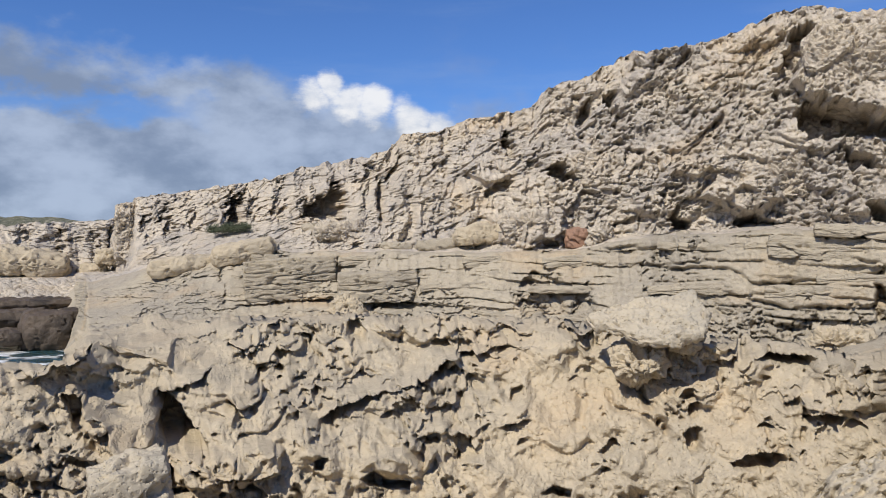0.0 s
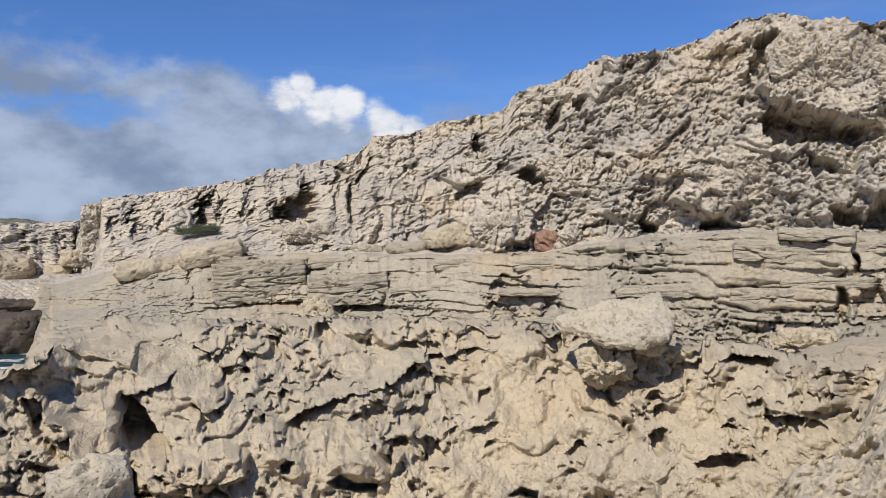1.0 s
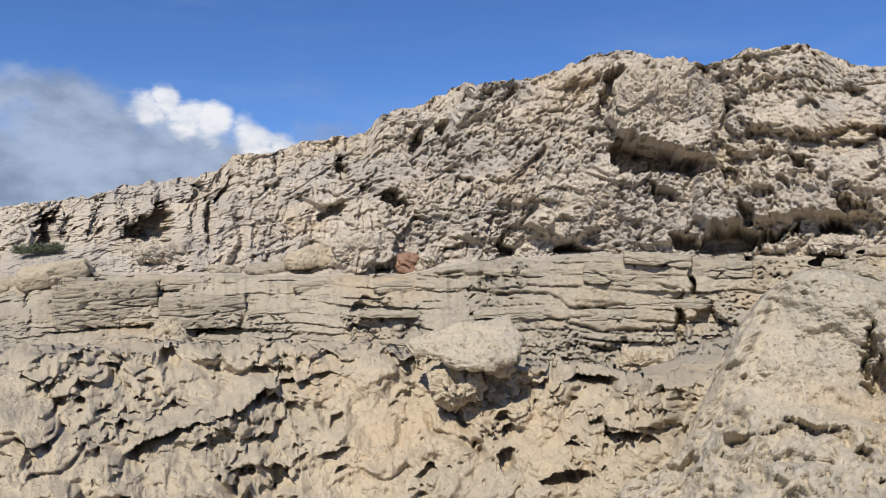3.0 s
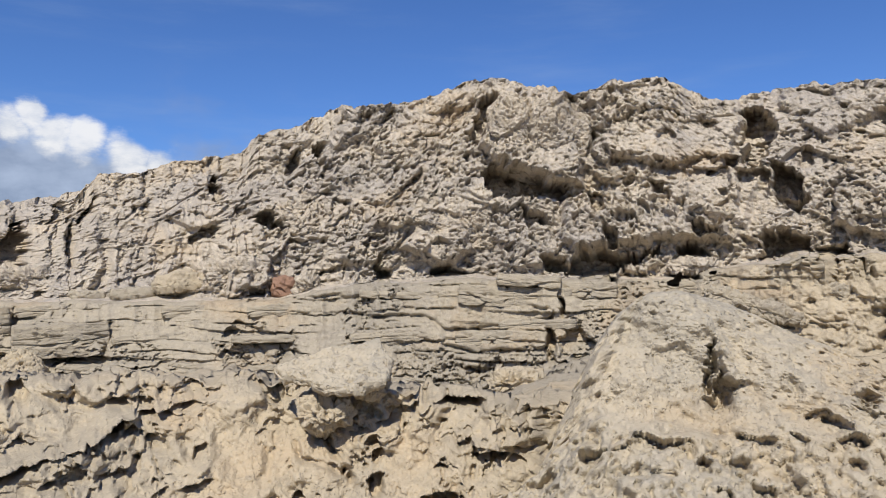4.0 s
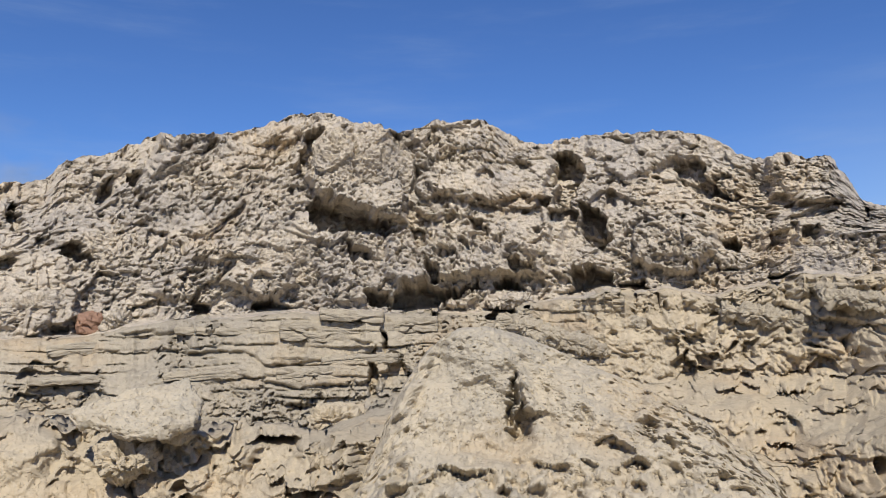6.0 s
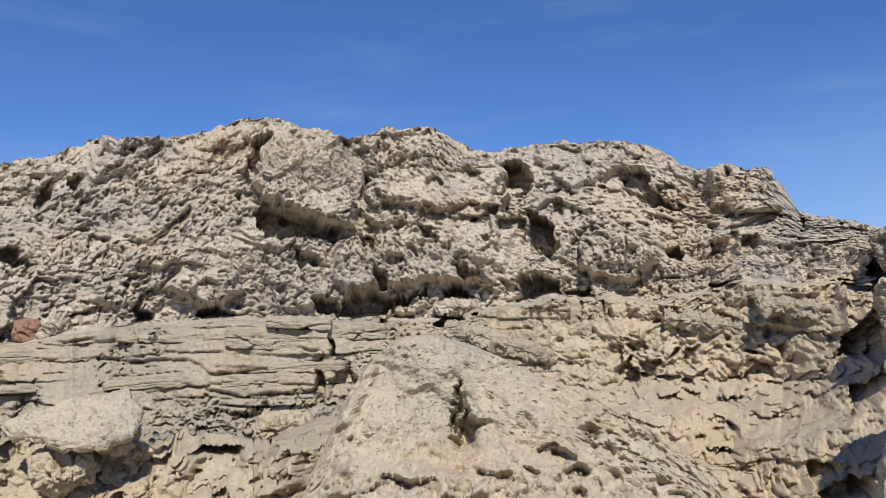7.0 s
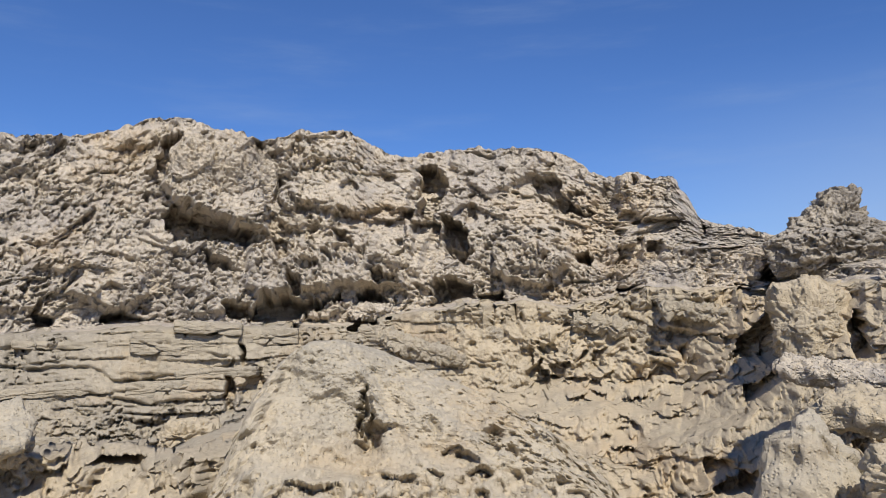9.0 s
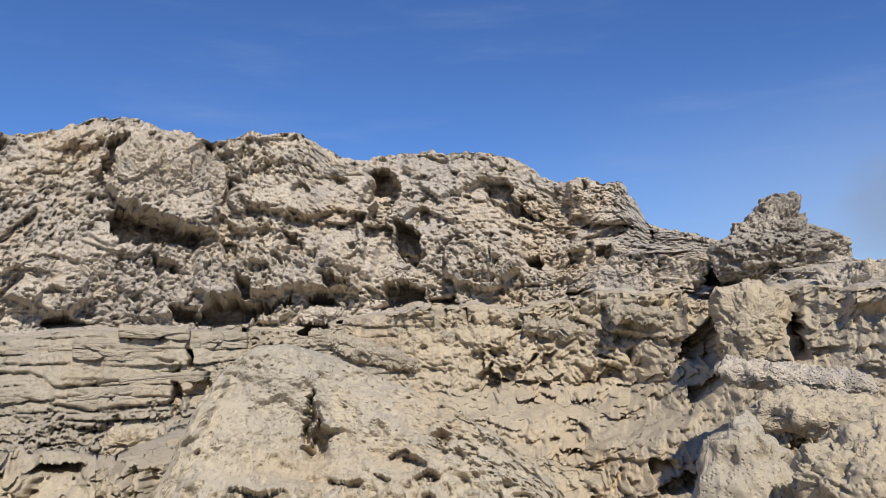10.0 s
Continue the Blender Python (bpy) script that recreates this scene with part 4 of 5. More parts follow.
def rock(name, b, e, far, size, label, material, turn=0.0, tilt=(0, 0), style="karst", rough=1.0, n=48, square=0.5, seed=0, category="boulder", group="", taper=0.0, lean=0.0, outline=(), point=0.0):
    """A loose rock with its middle at a bearing, elevation and distance. size: across, deep, high in metres; square: 0 a ball, 1 a box;
    outline: rows of height (0 to 1), left and right edge in metres; point: how far one end narrows."""
    v, f = box_ball(n)
    cube = v / np.abs(v).max(1, keepdims=True)
    shape = v * (1 - square) + cube * 0.86 * square
    half = np.array(size) / 2
    p = shape * half
    p[:, :2] *= (1 - taper * (shape[:, 2:] + 1) / 2)
    p[:, 0] += lean * half[0] * (shape[:, 2] + 1) / 2
    if outline:
        u = (shape[:, 2] / np.abs(shape[:, 2]).max() + 1) / 2
        left, right = (np.interp(u, [r[0] for r in outline], [r[k] for r in outline]) for k in (1, 2))
        p[:, 0] = (left + right) / 2 + (right - left) / 2 * shape[:, 0] / np.abs(shape[:, 0]).max()
        p[:, 1] *= np.clip((right - left) / size[0], 0.3, 1)
    if point:
        narrow = 1 - point * smooth(-shape[:, 0] / np.abs(shape[:, 0]).max(), -0.3, 1.0)
        p[:, 1] = p[:, 1] * narrow + half[1] * 0.35 * (1 - narrow)
        p[:, 2] *= 0.4 + 0.6 * narrow
    unit = shape / np.array(half)
    nr = unit / np.linalg.norm(unit, axis=1, keepdims=True)
    q = p + 100.0 + seed * 13.7
    m = min(size)
    f1, f2, r = cells(q, m * 0.62, seed)
    big = 1.0 if style == "karst" else 0.45
    d = (r[:, 0] - 0.5) * 0.2 * m * big + fbm(q, m * 0.8, 3, 0.5, seed) * 0.22 * m * big
    w = warped(q, 0.22, 0.12, 81)
    if style == "karst":
        d += 0.6 * rough * fine_karst(q)
    elif style == "apron":
        d += 0.8 * apron(q * 1.2)
    elif style == "bed":
        d = d * 0.3
        lines = np.abs(gnoise(np.stack([q[:, 0] * 0.5, q[:, 1] * 0.5, q[:, 2] * 7], 1), 50))
        d -= 0.12 * (1 - smooth(lines, 0.0, 0.07)) + pits(w * (1, 1, 2.2), 0.17, 0.10, 0.35, 48) * -1
        d += ridged(q * (1, 1, 3), 0.4, 4, 0.55, 46) * 0.03
    else:
        d += rough * (fbm(q, 0.3, 4, 0.6, 57) * 0.06 + pits(w, 0.24, 0.10, 0.25, 8) + pits(w, 0.11, 0.06, 0.3, 9))
    if name == "cliff_boulder":     # it weathers level towards the walk, as the cliff does
        nr = nr * 0.3 + np.array((0, -0.7, 0.08)) * smooth(-nr[:, 1:2], -0.4, 0.3)
    p = p + nr * d[:, None]
    ob = new(name, mesh_of(name, p, f, material))
    c = survey(np.float64(b), np.float64(e), np.float64(far))
    ob.matrix_world = pose(*c, tilt[0], tilt[1], -b + turn)
    return tagged(ob, label, category, group)


def mound():
    """The pale smooth mound of rock before the cliff."""
    n = int(520 * DETAIL)
    b = np.linspace(19, 62, n)
    top_e = np.interp(b, (19, 24, 27, 28.2, 29.4, 30.6, 31.6, 33, 35, 37, 39.5, 43, 46, 49, 52, 55, 58, 62),
                      (-18, -16, -13.0, -10.0, -7.0, -4.6, -2.8, -1.3, -0.1, 0.2, -0.6, -2.0, -3.2, -4.6, -6.4, -8.6, -12, -17))
    top_d = np.interp(b, (19, 28, 36, 45, 54, 62), (7.6, 8.3, 8.9, 9.0, 8.8, 8.0))
    rows = [(np.full(n, -34.0), np.full(n, 3.0)), (np.full(n, -20.0), np.full(n, 6.1)),
            (top_e * 0.5 - 6.3, top_d * 0.4 + 4.35), (top_e - 0.3, top_d - 0.25), (top_e, top_d), (top_e - 1.2, top_d + 0.9), (top_e - 8, top_d + 1.8)]
    steps = [int(k * DETAIL) for k in (14, 100, 140, 8, 16, 16)]
    p = []
    for (ea, da), (eb, db), k in zip(rows[:-1], rows[1:], steps):
        pa, pb = survey(b, ea, da), survey(b, eb, db)
        p += [pa + (pb - pa) * (i / k) for i in range(k)]
    p = np.array(p)
    fade = smooth(b, 19, 24) * (1 - smooth(b, 57, 62))
    p[..., 2] -= (1 - fade) * 0.6
    for _ in range(12):
        p[1:-1] = 0.25 * p[:-2] + 0.5 * p[1:-1] + 0.25 * p[2:]
    nr = normals_of(p)
    if (nr[:100] * (0, 0, 1)).sum() < 0:
        nr = -nr
    return b, p, nr


def build_mound():
    global BE, EL, WOBBLE, WOBBLE2, out, COLUMN
    b, p, nr = mound()
    COLUMN = b
    q = p.reshape(-1, 3)
    BE = np.degrees(np.arctan2(p[..., 0], p[..., 1]))
    EL = np.degrees(np.arctan2(p[..., 2] - EYE_Z, np.hypot(p[..., 0], p[..., 1])))
    WOBBLE = fbm(q, 0.30, 5, 0.6, 91).reshape(BE.shape)
    WOBBLE2 = fbm(q + 40, 0.30, 5, 0.6, 95).reshape(BE.shape)
    d = fbm(q, 1.1, 4, 0.55, 81) * 0.30 + ridged(warped(q, 0.5, 0.2, 87), 0.55, 4, 0.6, 88) * 0.05 + fbm(q, 0.35, 6, 0.62, 82) * 0.06 + fbm(q, 0.09, 3, 0.6, 92) * 0.02 + pits(warped(q, 0.2, 0.1, 86), 0.13, 0.05, 0.12, 85) + pits(warped(q, 0.1, 0.05, 89), 0.06, 0.03, 0.25, 90)
    pitted = smooth(BE.ravel(), 45, 50) + smooth(-EL.ravel(), 9.0, 10.5)
    w = warped(q, 0.15, 0.05, 83)
    d += np.clip(pitted, 0, 1) * (eaten(w, 0.26, 0.09, 0.15, 84) + eaten(w, 0.11, 0.07, 0.45, 96) + facets(w, 0.3, 0.12, 0.25, 97))
    out = d.reshape(BE.shape)
    mound_features()
    to = -p / np.linalg.norm(p[..., :2], axis=-1, keepdims=True)
    to[..., 2] = (EYE_Z - p[..., 2]) / np.hypot(p[..., 0], p[..., 1])
    q = (p + (nr * 0.2 + to * 0.8) * out[..., None]).reshape(-1, 3)
    f = grid_faces(*BE.shape)
    ob = new("rock_mound", mesh_of("rock_mound", q, f, M_MOUND))
    tagged(ob, "smooth pale limestone mound with pockets under its brow", "rock")


def mound_features():
    plate([(38.2, -3.8), (38.9, -3.1), (39.1, -4.7), (38.9, -6.6), (38.4, -6.6), (38.5, -5.1)], -0.34, edge=0.25, warp=0.8)
    plate([(39.2, -4.7), (40.5, -6.0), (40.2, -7.5), (39.5, -7.7), (38.1, -7.0), (39.1, -6.6)], -0.34, edge=0.3, warp=0.8)
    plate([(39.1, -2.7), (40.1, -4.1), (41.5, -6.1), (40.4, -6.5), (39.5, -5.0)], 0.14)
    brow([(30.1, -11.2), (32.1, -10.9), (33.1, -10.4), (33.6, -9.8), (34.6, -9.7), (35.4, -10.0), (36.3, -9.9), (37.7, -10.0)], 0.4, 0.22, 0.08)
    brow([(37.7, -11.1), (38.3, -10.8), (39.0, -11.0)], 1.21, 0.22, 0.05)
    brow([(40.3, -9.1), (41.7, -9.4), (43.4, -9.5)], 0.35, 0.22, 0.08)
    brow([(44.6, -7.9), (45.7, -7.6), (46.8, -8.1), (47.8, -8.8)], 0.32, 0.22, 0.08)
    brow([(46.6, -9.3), (47.6, -9.0), (48.5, -9.4)], 0.45, 0.22, 0.06)
    brow([(40.1, -10.9), (40.9, -10.7), (41.6, -10.9)], 1.10, 0.22, 0.05)
    brow([(41.5, -12.8), (42.4, -12.6), (43.0, -12.9)], 0.5, 0.22, 0.06)
    brow([(43.6, -9.3), (44.5, -9.3), (45.2, -9.5)], 0.3, 0.22, 0.05)
    crack([(43.6, -5.6), (44.3, -6.0), (44.4, -7.0)], 0.3, 0.14)
    brow([(47.3, -10.4), (47.8, -10.2), (48.4, -10.4)], 0.88, 0.22, 0.05)
    brow([(47.8, -6.5), (48.5, -6.2), (49.2, -6.4)], 0.88, 0.22, 0.05)
    brow([(38.6, -13.1), (39.5, -12.9), (40.4, -13.1)], 0.4, 0.22, 0.06)
    crack([(35.2, -6.9), (36.7, -6.6), (38.2, -6.5)], 0.2, 0.05)
    plate([(29.0, -7.2), (31.0, -4.8), (32.2, -1.6), (33.4, -1.0), (33.0, -3.2), (31.4, -6.4)], 0.1)


build_mound()

BENCH_PIECES = []

# slabs perched on the apron
rock("perched_slab", 11.8, -5.6, 10.1, (1.55, 1.05, 0.26), "thick pale limestone slab perched on smaller rock", M_MOUND, 0, (30, -6), "smooth", 1.0, 84, 0.6, 3, "rock slab", "", -0.12, 0.1, point=0.75)
rock("supporting_stone", 11.6, -8.3, 10.3, (0.74, 0.80, 0.46), "rounded limestone stone under a perched slab", M_APRON, 0, (0, 0), "apron", 1.0, 40, 0.40, 5, "boulder", "", 0, 0)
rock("supporting_stone", 15.0, -6.5, 10.4, (0.52, 0.70, 0.45), "pitted limestone stone beside a perched slab", M_APRON, 0, (0, 0), "apron", 1.0, 40, 0.40, 6, "boulder", "", 0, 0)

# great blocks of the cliff
rock("cliff_boulder", 27.3, 10.8, 19.0, (2.92, 2.60, 1.95), "huge rough grey boulder overhanging a hollow in the cliff", M_KARST, 0, (-8, 12), "karst", 1.0, 120, 0.55, 11, "boulder", "", 0, 0)
rock("cliff_boulder", 18.5, 4.6, 19.2, (1.74, 1.80, 1.21), "grey knobbly boulder at the foot of the cliff", M_KARST, 0, (0, 0), "karst", 1.0, 80, 0.45, 16, "boulder", "", 0, 0)
rock("cliff_boulder", 22.9, 4.4, 18.7, (1.18, 1.50, 0.92), "pale knobbly boulder at the foot of the cliff", M_KARST, 0, (0, 0), "karst", 1.0, 64, 0.45, 17, "boulder", "", 0, 0)
rock("cliff_boulder", 35.8, 1.8, 18.0, (0.89, 1.00, 0.51), "pale knobbly rock at the mouth of a cave", M_KARST, 0, (0, -20), "karst", 1.0, 56, 0.40, 18, "boulder", "", 0, 0)
rock("cliff_boulder", 10.4, 5.6, 20.4, (1.58, 1.50, 0.86), "flat-topped grey boulder on the cliff", M_KARST, 0, (0, 6), "karst", 1.0, 64, 0.60, 19, "boulder", "", 0, 0)
rock("cliff_boulder", -10.2, 1.4, 24.0, (0.96, 1.00, 0.31), "pale flat stone before a small cave", M_BED, 0, (0, 0), "smooth", 1.0, 32, 0.50, 23, "boulder", "", 0, 0)
rock("cliff_boulder", -22.3, 1.0, 31.4, (1.53, 3.00, 2.41), "pale corner block at the end of the cliff", M_KARST, 0, (0, 0), "karst", 1.0, 72, 0.60, 24, "boulder", "", 0, 0)

# stones along the ledge
rock("ledge_stone", 1.5, 0.9, 20.5, (1.48, 1.10, 0.59), "smooth tan stone lying on the ledge", M_APRON, 0, (0, -6), "smooth", 0.6, 44, 0.45, 31, "boulder", "stones on the ledge", 0, 0)
rock("ledge_stone", -1.6, 0.1, 20.8, (1.26, 0.90, 0.33), "flat tan stone lying on the ledge", M_BED, 0, (0, -3), "smooth", 0.6, 32, 0.60, 32, "boulder", "stones on the ledge", 0, 0)
rock("ledge_stone", -4.4, 0.0, 21.2, (0.95, 0.80, 0.28), "flat tan stone lying on the ledge", M_BED, 0, (0, 2), "smooth", 0.6, 32, 0.60, 33, "boulder", "stones on the ledge", 0, 0)
rock("ledge_stone", 5.5, 1.5, 20.0, (1.88, 1.40, 0.81), "rough dark-grey stone lying on the ledge", M_KARST, 0, (0, 0), "karst", 1.0, 64, 0.45, 34, "boulder", "stones on the ledge", 0, 0)
rock("ledge_stone", 8.5, 0.6, 19.3, (0.64, 0.70, 0.56), "rust-red stone lying on the ledge", M_RED, 0, (0, 0), "smooth", 0.6, 32, 0.50, 35, "boulder", "stones on the ledge", 0, 0)
rock("ledge_stone", 10.2, 0.8, 19.0, (0.69, 0.80, 0.47), "rough grey stone lying on the ledge", M_KARST, 0, (0, 0), "karst", 1.0, 40, 0.45, 36, "boulder", "stones on the ledge", 0, 0)
rock("ledge_stone", -7.9, 1.1, 22.7, (1.97, 1.20, 0.66), "rough grey stone lying on the ledge", M_KARST, 0, (0, 0), "karst", 1.0, 56, 0.50, 37, "boulder", "stones on the ledge", 0, 0)
rock("ledge_stone", -15.3, -0.4, 23.2, (2.01, 1.80, 0.67), "pale tilted block lying on the ledge", M_APRON, 0, (0, -12), "smooth", 0.6, 44, 0.65, 38, "boulder", "stones on the ledge", 0, 0)
rock("ledge_stone", -19.1, -1.3, 23.9, (2.41, 1.80, 0.59), "pale flat block lying on the ledge", M_APRON, 0, (0, -6), "smooth", 0.6, 44, 0.65, 39, "boulder", "stones on the ledge", 0, 0)
rock("ledge_stone", 37.8, 1.9, 17.7, (1.15, 1.00, 0.38), "rough grey stone lying on the ledge", M_KARST, 0, (0, 0), "karst", 1.0, 48, 0.50, 40, "boulder", "stones on the ledge", 0, 0)

# slabs of the bench
BENCH_PIECES.append(rock("slab", 24.8, -0.2, 17.2, (2.47, 1.30, 0.48), "thin-bedded limestone slab broken off square", M_BED, 0, (0, 3), "bed", 1.0, 60, 0.92, 41, "", "", 0, 0))
BENCH_PIECES.append(rock("slab", 26.4, 0.9, 17.0, (1.60, 1.20, 0.27), "thin-bedded limestone slab with a worn edge", M_BED, 0, (0, 4), "bed", 1.0, 48, 0.85, 42, "", "", 0, 0))
BENCH_PIECES.append(rock("slab", 41.7, -0.9, 16.8, (2.18, 1.20, 0.44), "tilted thin-bedded limestone slab with a ragged edge", M_BED, 0, (0, 19), "karst", 0.7, 80, 0.60, 43, "", "", 0, 0))
BENCH_PIECES.append(rock("slab", -5.9, -2.9, 20.0, (2.31, 1.20, 0.84), "square-jointed block of thin-bedded limestone", M_BED, 0, (0, -2), "bed", 1.0, 60, 0.94, 44, "", "", 0, 0))
BENCH_PIECES.append(rock("slab", -12.1, -2.3, 21.2, (2.76, 1.20, 1.23), "square-jointed block of thin-bedded limestone", M_BED, 0, (0, -4), "bed", 1.0, 60, 0.94, 45, "", "", 0, 0))
BENCH_PIECES.append(rock("slab", -6.7, -6.2, 12.7, (0.82, 1.00, 0.40), "small brown block of thin-bedded limestone", M_BED, 0, (0, -3), "bed", 1.0, 44, 0.90, 46, "", "", 0, 0))
BENCH_PIECES.append(rock("slab", 55.6, 0.4, 17.4, (2.13, 1.20, 0.43), "ragged thin slab jutting from the slope", M_BED, 0, (0, 10), "karst", 0.8, 72, 0.70, 47, "", "", 0, 0))
BENCH_PIECES.append(rock("slab", 61.6, 1.3, 16.6, (1.80, 1.20, 0.36), "ragged thin slab jutting from the slope", M_BED, 0, (0, 8), "karst", 0.8, 72, 0.70, 48, "", "", 0, 0))

# pinnacle and rocks at the end of the cliff
rock("pinnacle", 69.5, 5.9, 16.5, (2.2, 1.7, 2.1), "jagged pinnacle of dark grey-brown karst rock", M_DARK_KARST, 0, (0, 0), "karst", 1.3, 120, 0.6, 51, "rock pinnacle",
     outline=((0, -0.8, 0.8), (0.3, -0.95, 1.22), (0.45, -0.98, 1.25), (0.53, -0.7, 1.2), (0.6, -0.46, 0.85), (0.68, -0.42, 0.75), (0.75, -0.35, 0.72), (0.88, 0.0, 0.72), (1, 0.4, 0.68)))
rock("end_rock", 68.8, 0.3, 14.5, (1.30, 2.00, 1.5), "weathered limestone block with a deep slot beside it", M_APRON, 0, (0, 0), "karst", 0.55, 90, 0.60, 52, "boulder", "", 0.1, 0)
rock("end_rock", 75.3, 0.3, 14.9, (1.7, 2.00, 2.02), "rough grey limestone block beside a deep slot", M_KARST, 0, (0, 0), "karst", 0.9, 90, 0.50, 53, "boulder", "", 0, 0)
rock("end_rock", 71.3, -2.9, 11.8, (2.2, 1.30, 0.34), "long ragged ledge of limestone", M_KARST, 0, (0, 8), "karst", 0.5, 96, 0.60, 54, "rock slab", "", 0, 0)
rock("end_rock", 74.1, -5.2, 10.0, (1.86, 1.60, 0.43), "low shelf of limestone in half shade", M_APRON, 0, (0, 6), "karst", 0.5, 64, 0.60, 55, "boulder", "", 0, 0)
rock("near_boulder", 70.5, -14.8, 7.0, (1.2, 1.3, 2.9), "smooth pale limestone boulder with small pits", M_MOUND, 0, (0, 0), "smooth", 1.0, 96, 0.45, 56, "boulder",
     outline=((0, -0.6, 0.8), (0.70, -0.48, 0.5), (0.88, -0.40, 0.24), (0.95, -0.25, 0.10), (1, -0.14, 0.05)))
rock("near_boulder", 77.0, -8.3, 6.4, (0.86, 1.20, 0.54), "low shaded limestone boulder", M_APRON, 0, (0, 0), "karst", 0.6, 64, 0.45, 57, "boulder", "", 0, 0)

# rocks of the shore end
rock("shore_rock", -24.0, -15.9, 8.0, (0.75, 0.9, 0.62), "pale flat-faced limestone block", M_MOUND, 0, (0, -12), "smooth", 0.7, 56, 0.70, 64, "boulder", "", 0, 0)
rock("wet_boulder", -27.2, -5.4, 27.3, (2.07, 2.20, 1.38), "rounded dark-brown wet boulder by the sea", M_WET, 0, (0, 0), "smooth", 0.6, 48, 0.30, 71, "boulder", "", 0, 0)
rock("wet_boulder", -28.6, -3.6, 31.4, (4.29, 2.40, 0.41), "low dark wet rock by the sea", M_WET, 0, (0, 0), "smooth", 0.8, 40, 0.50, 72, "boulder", "", 0, 0)
rock("wet_boulder", -29.1, -4.5, 29.3, (2.33, 2.20, 0.55), "low dark wet rock by the sea", M_WET, 0, (0, 0), "smooth", 0.8, 32, 0.50, 73, "boulder", "", 0, 0)
rock("fallen_block", -28.4, -1.1, 36.5, (3.15, 3.00, 1.36), "large pale block fallen at the headland foot", M_APRON, 0, (0, 8), "smooth", 1.0, 48, 0.50, 74, "boulder", "", 0, 0)
rock("fallen_block", -24.7, -1.5, 36.2, (1.21, 1.40, 0.63), "small pale block fallen at the headland foot", M_APRON, 0, (0, 0), "smooth", 1.0, 32, 0.50, 75, "boulder", "", 0, 0)
rock("fallen_block", -23.9, -0.6, 35.7, (1.04, 1.40, 0.78), "small pale block fallen at the headland foot", M_APRON, 0, (0, 0), "smooth", 1.0, 32, 0.50, 76, "boulder", "", 0, 0)
rock("wet_boulder", -30.0, -5.7, 27.2, (1.38, 1.60, 0.51), "low dark wet rock by the sea", M_WET, 0, (0, 0), "smooth", 0.8, 32, 0.50, 77, "boulder", "", 0, 0)

# weathered lumps of the apron
rock("apron_rock", 25.7, -6.4, 14.5, (1.13, 0.80, 0.52), "weathered honey limestone lump full of holes", M_APRON, 0, (0, 0), "apron", 0.6, 56, 0.40, 96, "rock", "", 0, 0)
rock("apron_rock", -8.1, -5.2, 19.6, (0.98, 0.80, 1.12), "weathered honey limestone lump full of holes", M_APRON, 0, (0, 0), "smooth", 1.6, 56, 0.40, 97, "rock", "", 0, 0)
rock("apron_rock", 45.4, 0.0, 17.4, (1.72, 1.00, 0.62), "weathered honey limestone lump full of holes", M_BED, 0, (0, 12), "karst", 0.8, 72, 0.55, 105, "rock", "", 0, 0)
rock("apron_rock", 61.6, 1.6, 17.1, (2.16, 1.20, 0.36), "weathered honey limestone lump full of holes", M_BED, 0, (0, 12), "karst", 0.8, 72, 0.55, 106, "rock", "", 0, 0)
rock("apron_rock", 58.3, 0.2, 17.5, (2.22, 1.20, 0.42), "weathered honey limestone lump full of holes", M_BED, 0, (0, 10), "karst", 0.8, 72, 0.55, 107, "rock", "", 0, 0)



def bench_slabs():
    """Slabs of the beds, broken off along the joints, standing a little out of the bench."""
    rng = random.Random(12)
    meshes = []
    for seed, (length, high) in enumerate(((1.9, 0.20), (1.3, 0.28), (2.4, 0.16), (0.9, 0.22), (1.6, 0.34), (1.1, 0.15))):
        ob = rock("slab", 0, 0, 10, (length, 0.9, high), "", M_BED, 0, (0, 0), "bed", 1.0, 34, 0.93, 200 + seed)
        meshes.append(ob.data)
        bpy.data.objects.remove(ob)
    for lift in (-0.05, 0.45, 0.95):
        b = -21.0 + rng.uniform(0, 4)
        while b < 33:
            b += rng.uniform(3.5, 10.0)
            u = (lift + 0.2) / 1.3
            far = float(foot_far(b) + (ledge_far(b) - foot_far(b)) * max(0.05, u)) + 0.36
            z0 = EYE_Z + float(foot_far(b)) * math.tan(radians(float(foot_line(b))))
            z1 = EYE_Z + float(ledge_far(b)) * math.tan(radians(float(ledge_line(b))))
            ob = new("slab", rng.choice(meshes))
            c = survey(np.float64(b), np.float64(at_level(z0 + (z1 - z0) * max(0.05, u), far)), np.float64(far))
            ob.matrix_world = pose(*c, rng.uniform(-3, 3), rng.uniform(-3, 3), -b + rng.uniform(-5, 5) - 8)
            BENCH_PIECES.append(ob)


def at_level(z, far):
    return math.degrees(math.atan2(z - EYE_Z, far))


bench_slabs()
for ob in BENCH_PIECES:
    if "category" in ob:
        del ob["category"]
    ob.parent = WALL_BENCH


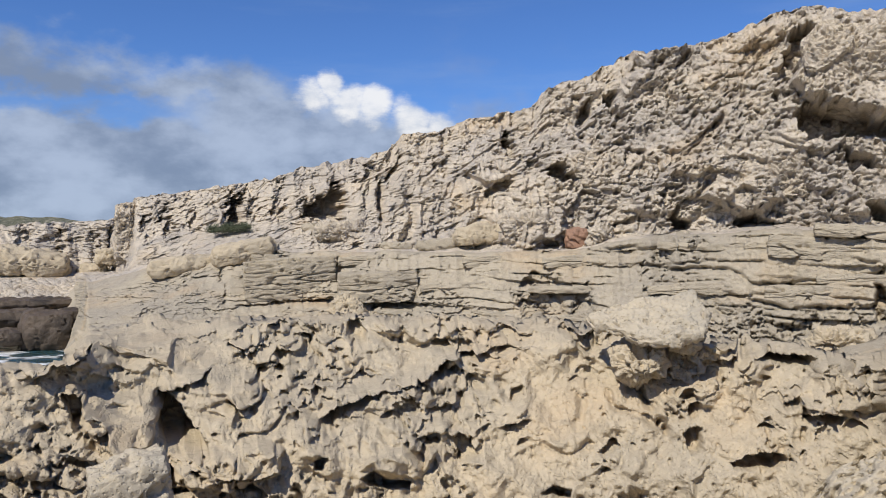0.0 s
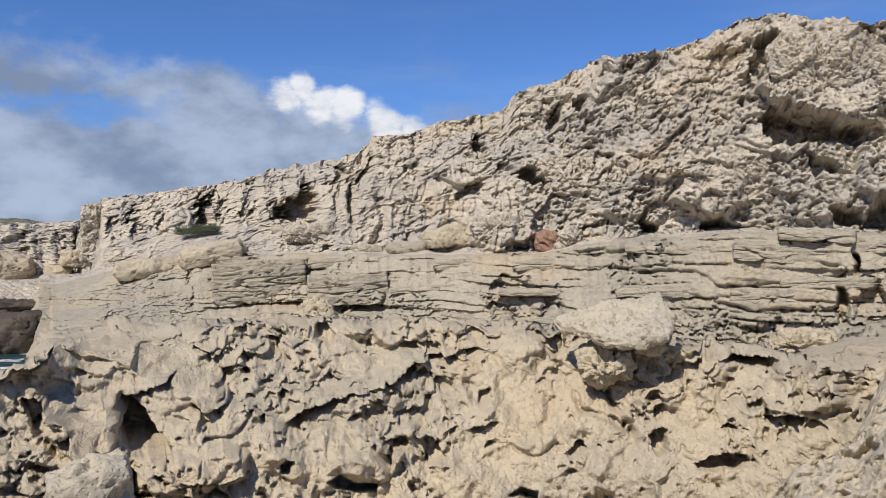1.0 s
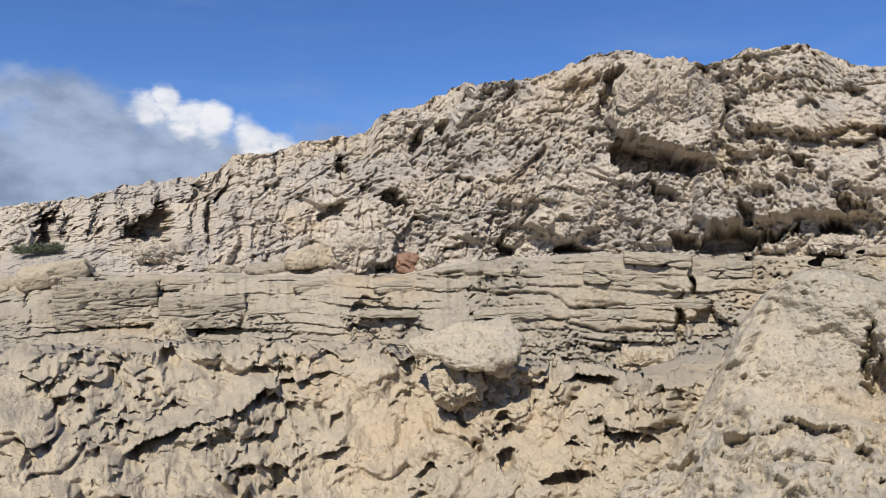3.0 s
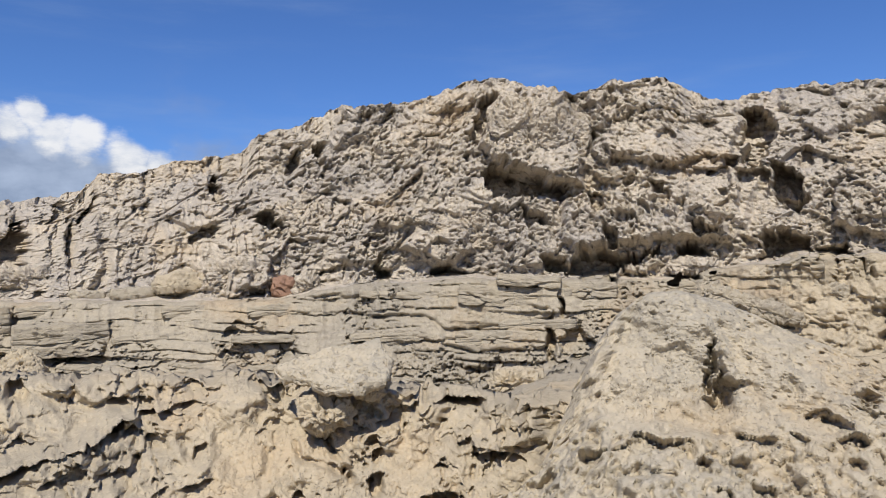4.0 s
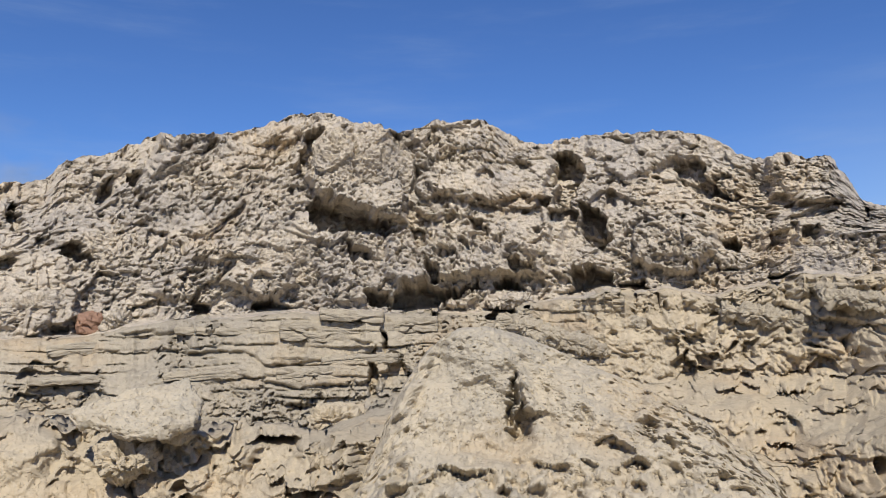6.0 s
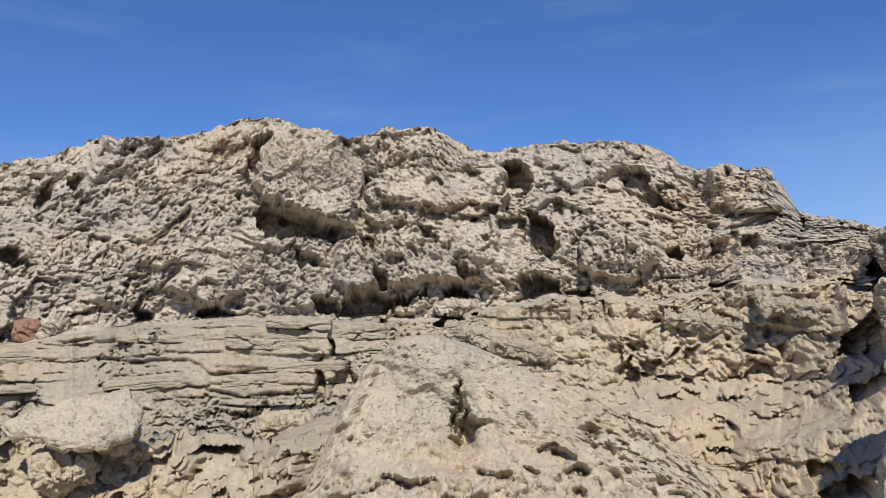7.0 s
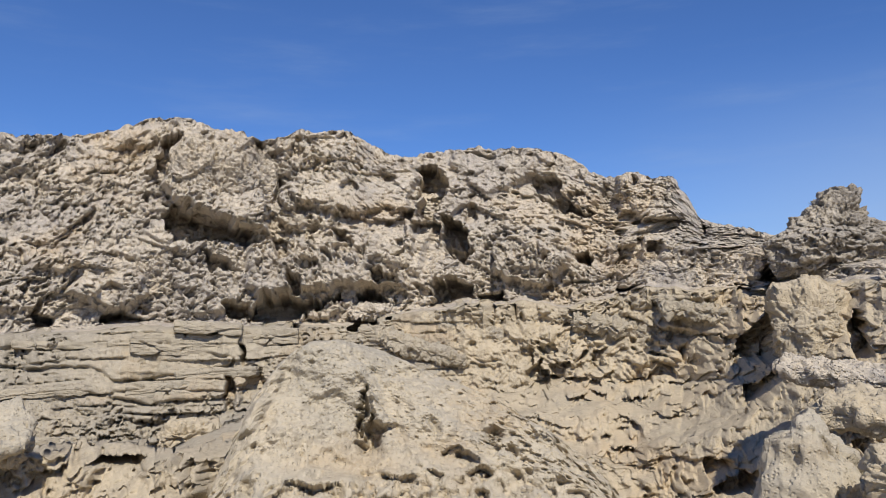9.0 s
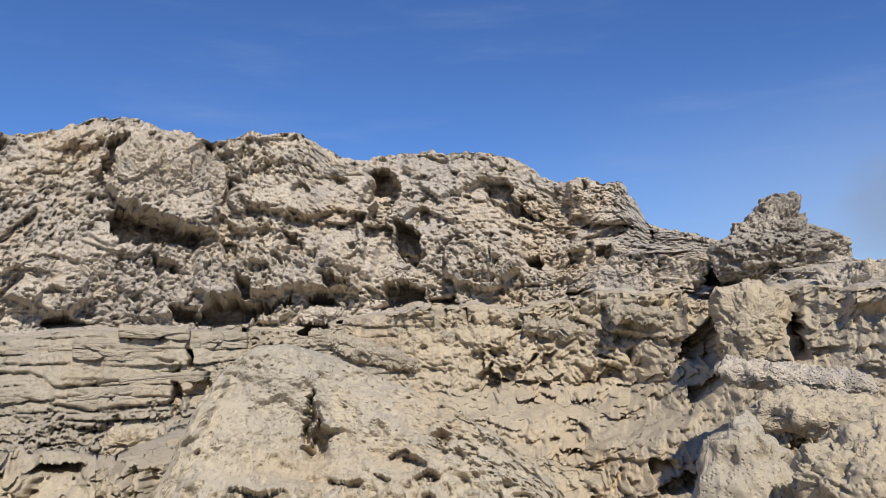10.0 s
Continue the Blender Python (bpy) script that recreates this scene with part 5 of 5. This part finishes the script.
def shrub(b, e, far, size):
    """A low grey-green coastal bush: twigs and many small leaves."""
    rng = random.Random(5)
    c = survey(np.float64(b), np.float64(e), np.float64(far))
    root = new("shrub")
    root.location = c
    tagged(root, "low grey-green bush growing on the cliff ledge", "bush")
    leaf = bpy.data.materials.new("bush leaf")
    leaf.use_nodes = True
    leaf.node_tree.nodes["Principled BSDF"].inputs["Base Color"].default_value = (0.085, 0.10, 0.05, 1)
    leaf.node_tree.nodes["Principled BSDF"].inputs["Roughness"].default_value = 0.7
    tv, tf, lv, lf = [], [], [], []
    for k in range(46):
        a, r = rng.uniform(0, 6.28), rng.uniform(0.1, 1) ** 0.6
        tip = Vector((math.cos(a) * r * size[0] / 2, math.sin(a) * r * size[1] / 2, size[2] * rng.uniform(0.35, 1) * (1.1 - 0.6 * r)))
        side = Vector((-math.sin(a), math.cos(a), 0)) * 0.012
        n = len(tv)
        tv += [-side, side, tip + side * 0.3, tip - side * 0.3]
        tf.append((n, n + 1, n + 2, n + 3))
        for _ in range(34):
            p = tip * rng.uniform(0.5, 1.05) + Vector((rng.gauss(0, 0.05), rng.gauss(0, 0.05), rng.gauss(0, 0.04)))
            u = Vector((rng.gauss(0, 1), rng.gauss(0, 1), rng.gauss(0, 1))).normalized()
            w = u.orthogonal().normalized() * 0.014
            n = len(lv)
            lv += [p, p + u * 0.03 + w, p + u * 0.065, p + u * 0.03 - w]
            lf.append((n, n + 1, n + 2, n + 3))
    for name, v, f, m in (("twigs", tv, tf, M_WET), ("leaves", lv, lf, leaf)):
        me = bpy.data.meshes.new(name)
        me.from_pydata(v, [], f)
        me.materials.append(m)
        new(name, me).parent = root


shrub(-16.6, 1.0, 25.4, (1.1, 0.8, 0.34))
shrub(-15.4, 1.2, 25.1, (0.7, 0.6, 0.22))


def gravel():
    """Shingle on the small beach under the headland."""
    rng = random.Random(8)
    v0, f0 = box_ball(2)
    verts, faces = [], []
    for k in range(1500):
        b, far = rng.uniform(-33, -25.6), rng.uniform(29.5, 34.5)
        z = -0.85 + (far - 28) / 6 * 1.45
        c = survey(np.float64(b), np.float64(at_level(z, far)), np.float64(far))
        s = rng.uniform(0.06, 0.2) * np.array((rng.uniform(0.7, 1.3), rng.uniform(0.7, 1.3), 0.7))
        faces.append(f0 + len(v0) * k)
        verts.append(v0 * s + c)
    ob = new("gravel", mesh_of("gravel", np.concatenate(verts), np.concatenate(faces), M_KARST))
    tagged(ob, "grey-brown shingle on the beach under the headland", "gravel", kind="stuff")


gravel()



# ---- distance ----
def water_material():
    m = bpy.data.materials.new("sea water")
    m.use_nodes = True
    nt = m.node_tree
    bsdf = nt.nodes["Principled BSDF"]
    bsdf.inputs["Base Color"].default_value = (0.03, 0.07, 0.08, 1)
    bsdf.inputs["Roughness"].default_value = 0.12
    n = nt.nodes.new("ShaderNodeTexNoise")
    n.inputs["Scale"].default_value, n.inputs["Detail"].default_value = 1.6, 6
    co = nt.nodes.new("ShaderNodeTexCoord")
    nt.links.new(co.outputs["Object"], n.inputs["Vector"])
    bump = nt.nodes.new("ShaderNodeBump")
    bump.inputs["Distance"].default_value = 0.25
    nt.links.new(n.outputs["Fac"], bump.inputs["Height"])
    nt.links.new(bump.outputs[0], bsdf.inputs["Normal"])
    foam = nt.nodes.new("ShaderNodeTexNoise")
    foam.inputs["Scale"].default_value, foam.inputs["Detail"].default_value = 0.9, 8
    nt.links.new(co.outputs["Object"], foam.inputs["Vector"])
    k = nt.nodes.new("ShaderNodeMapRange")
    k.inputs[1].default_value, k.inputs[2].default_value = 0.52, 0.58
    nt.links.new(foam.outputs["Fac"], k.inputs[0])
    mx = nt.nodes.new("ShaderNodeMixRGB")
    mx.inputs[1].default_value, mx.inputs[2].default_value = (0.03, 0.07, 0.08, 1), (0.8, 0.82, 0.82, 1)
    nt.links.new(k.outputs[0], mx.inputs[0])
    nt.links.new(mx.outputs[0], bsdf.inputs["Base Color"])
    return m


def disc(name, radius, z, material, label, category):
    me = bpy.data.meshes.new(name)
    bm = bmesh.new()
    bmesh.ops.create_circle(bm, cap_ends=True, segments=96, radius=radius)
    bm.to_mesh(me)
    bm.free()
    me.materials.append(material)
    ob = new(name, me)
    ob.location = (0, 0, z)
    return tagged(ob, label, category, kind="structure")


def rear_ground():
    """The bare rock on which the walk stands, behind and beside it."""
    b = np.linspace(79.7, 326.3, 204)
    far = np.r_[0.06, 0.5, np.geomspace(1, 90, 90)]
    p = np.array([survey(b, math.degrees(math.atan2(0.1 - 0.035 * d - EYE_Z, d)), d) for d in far])
    p[..., 2] += (fbm(p.reshape(-1, 3), 2.4, 5, 0.55, 51) * 0.35).reshape(p.shape[:2]) * smooth(far, 0.3, 3)[:, None]
    ob = new("ground_rear", mesh_of("ground_rear", p.reshape(-1, 3), grid_faces(*p.shape[:2])[:, ::-1], M_APRON))
    tagged(ob, "bare honey limestone ground round the walk", "ground", kind="structure")


rear_ground()
disc("ground", 4000, -2.6, M_APRON, "flat pale rock ground reaching to the horizon", "ground")
sea = disc("water", 60, -1.5, water_material(), "dark green sea with white foam beside the rocks", "sea")
sea.location = (-62, 30, -1.1)


def hill():
    b = np.linspace(-60, -12, 160)
    rows = []
    for far, h in ((300, -8.0), (380, 7.0), (430, 14.6), (480, 15.2), (620, -10.0)):
        p = survey(b, at_height_of(EYE_Z + h, far), far)
        rows.append(p)
    p = np.array(rows)
    p[1:4, :, 2] += fbm(p[1:4].reshape(-1, 3), 40, 5, 0.6, 3).reshape(3, -1) * 3 - 1.0 * smooth(b, -30, -22)
    ob = new("backdrop_hill", mesh_of("backdrop_hill", p.reshape(-1, 3), grid_faces(*p.shape[:2])[:, ::-1], M_SCRUB))
    tagged(ob, "low far hill of grey-green coastal scrub", "hill", kind="structure")


def at_height_of(z, far):
    return math.degrees(math.atan2(z - EYE_Z, far))


hill()
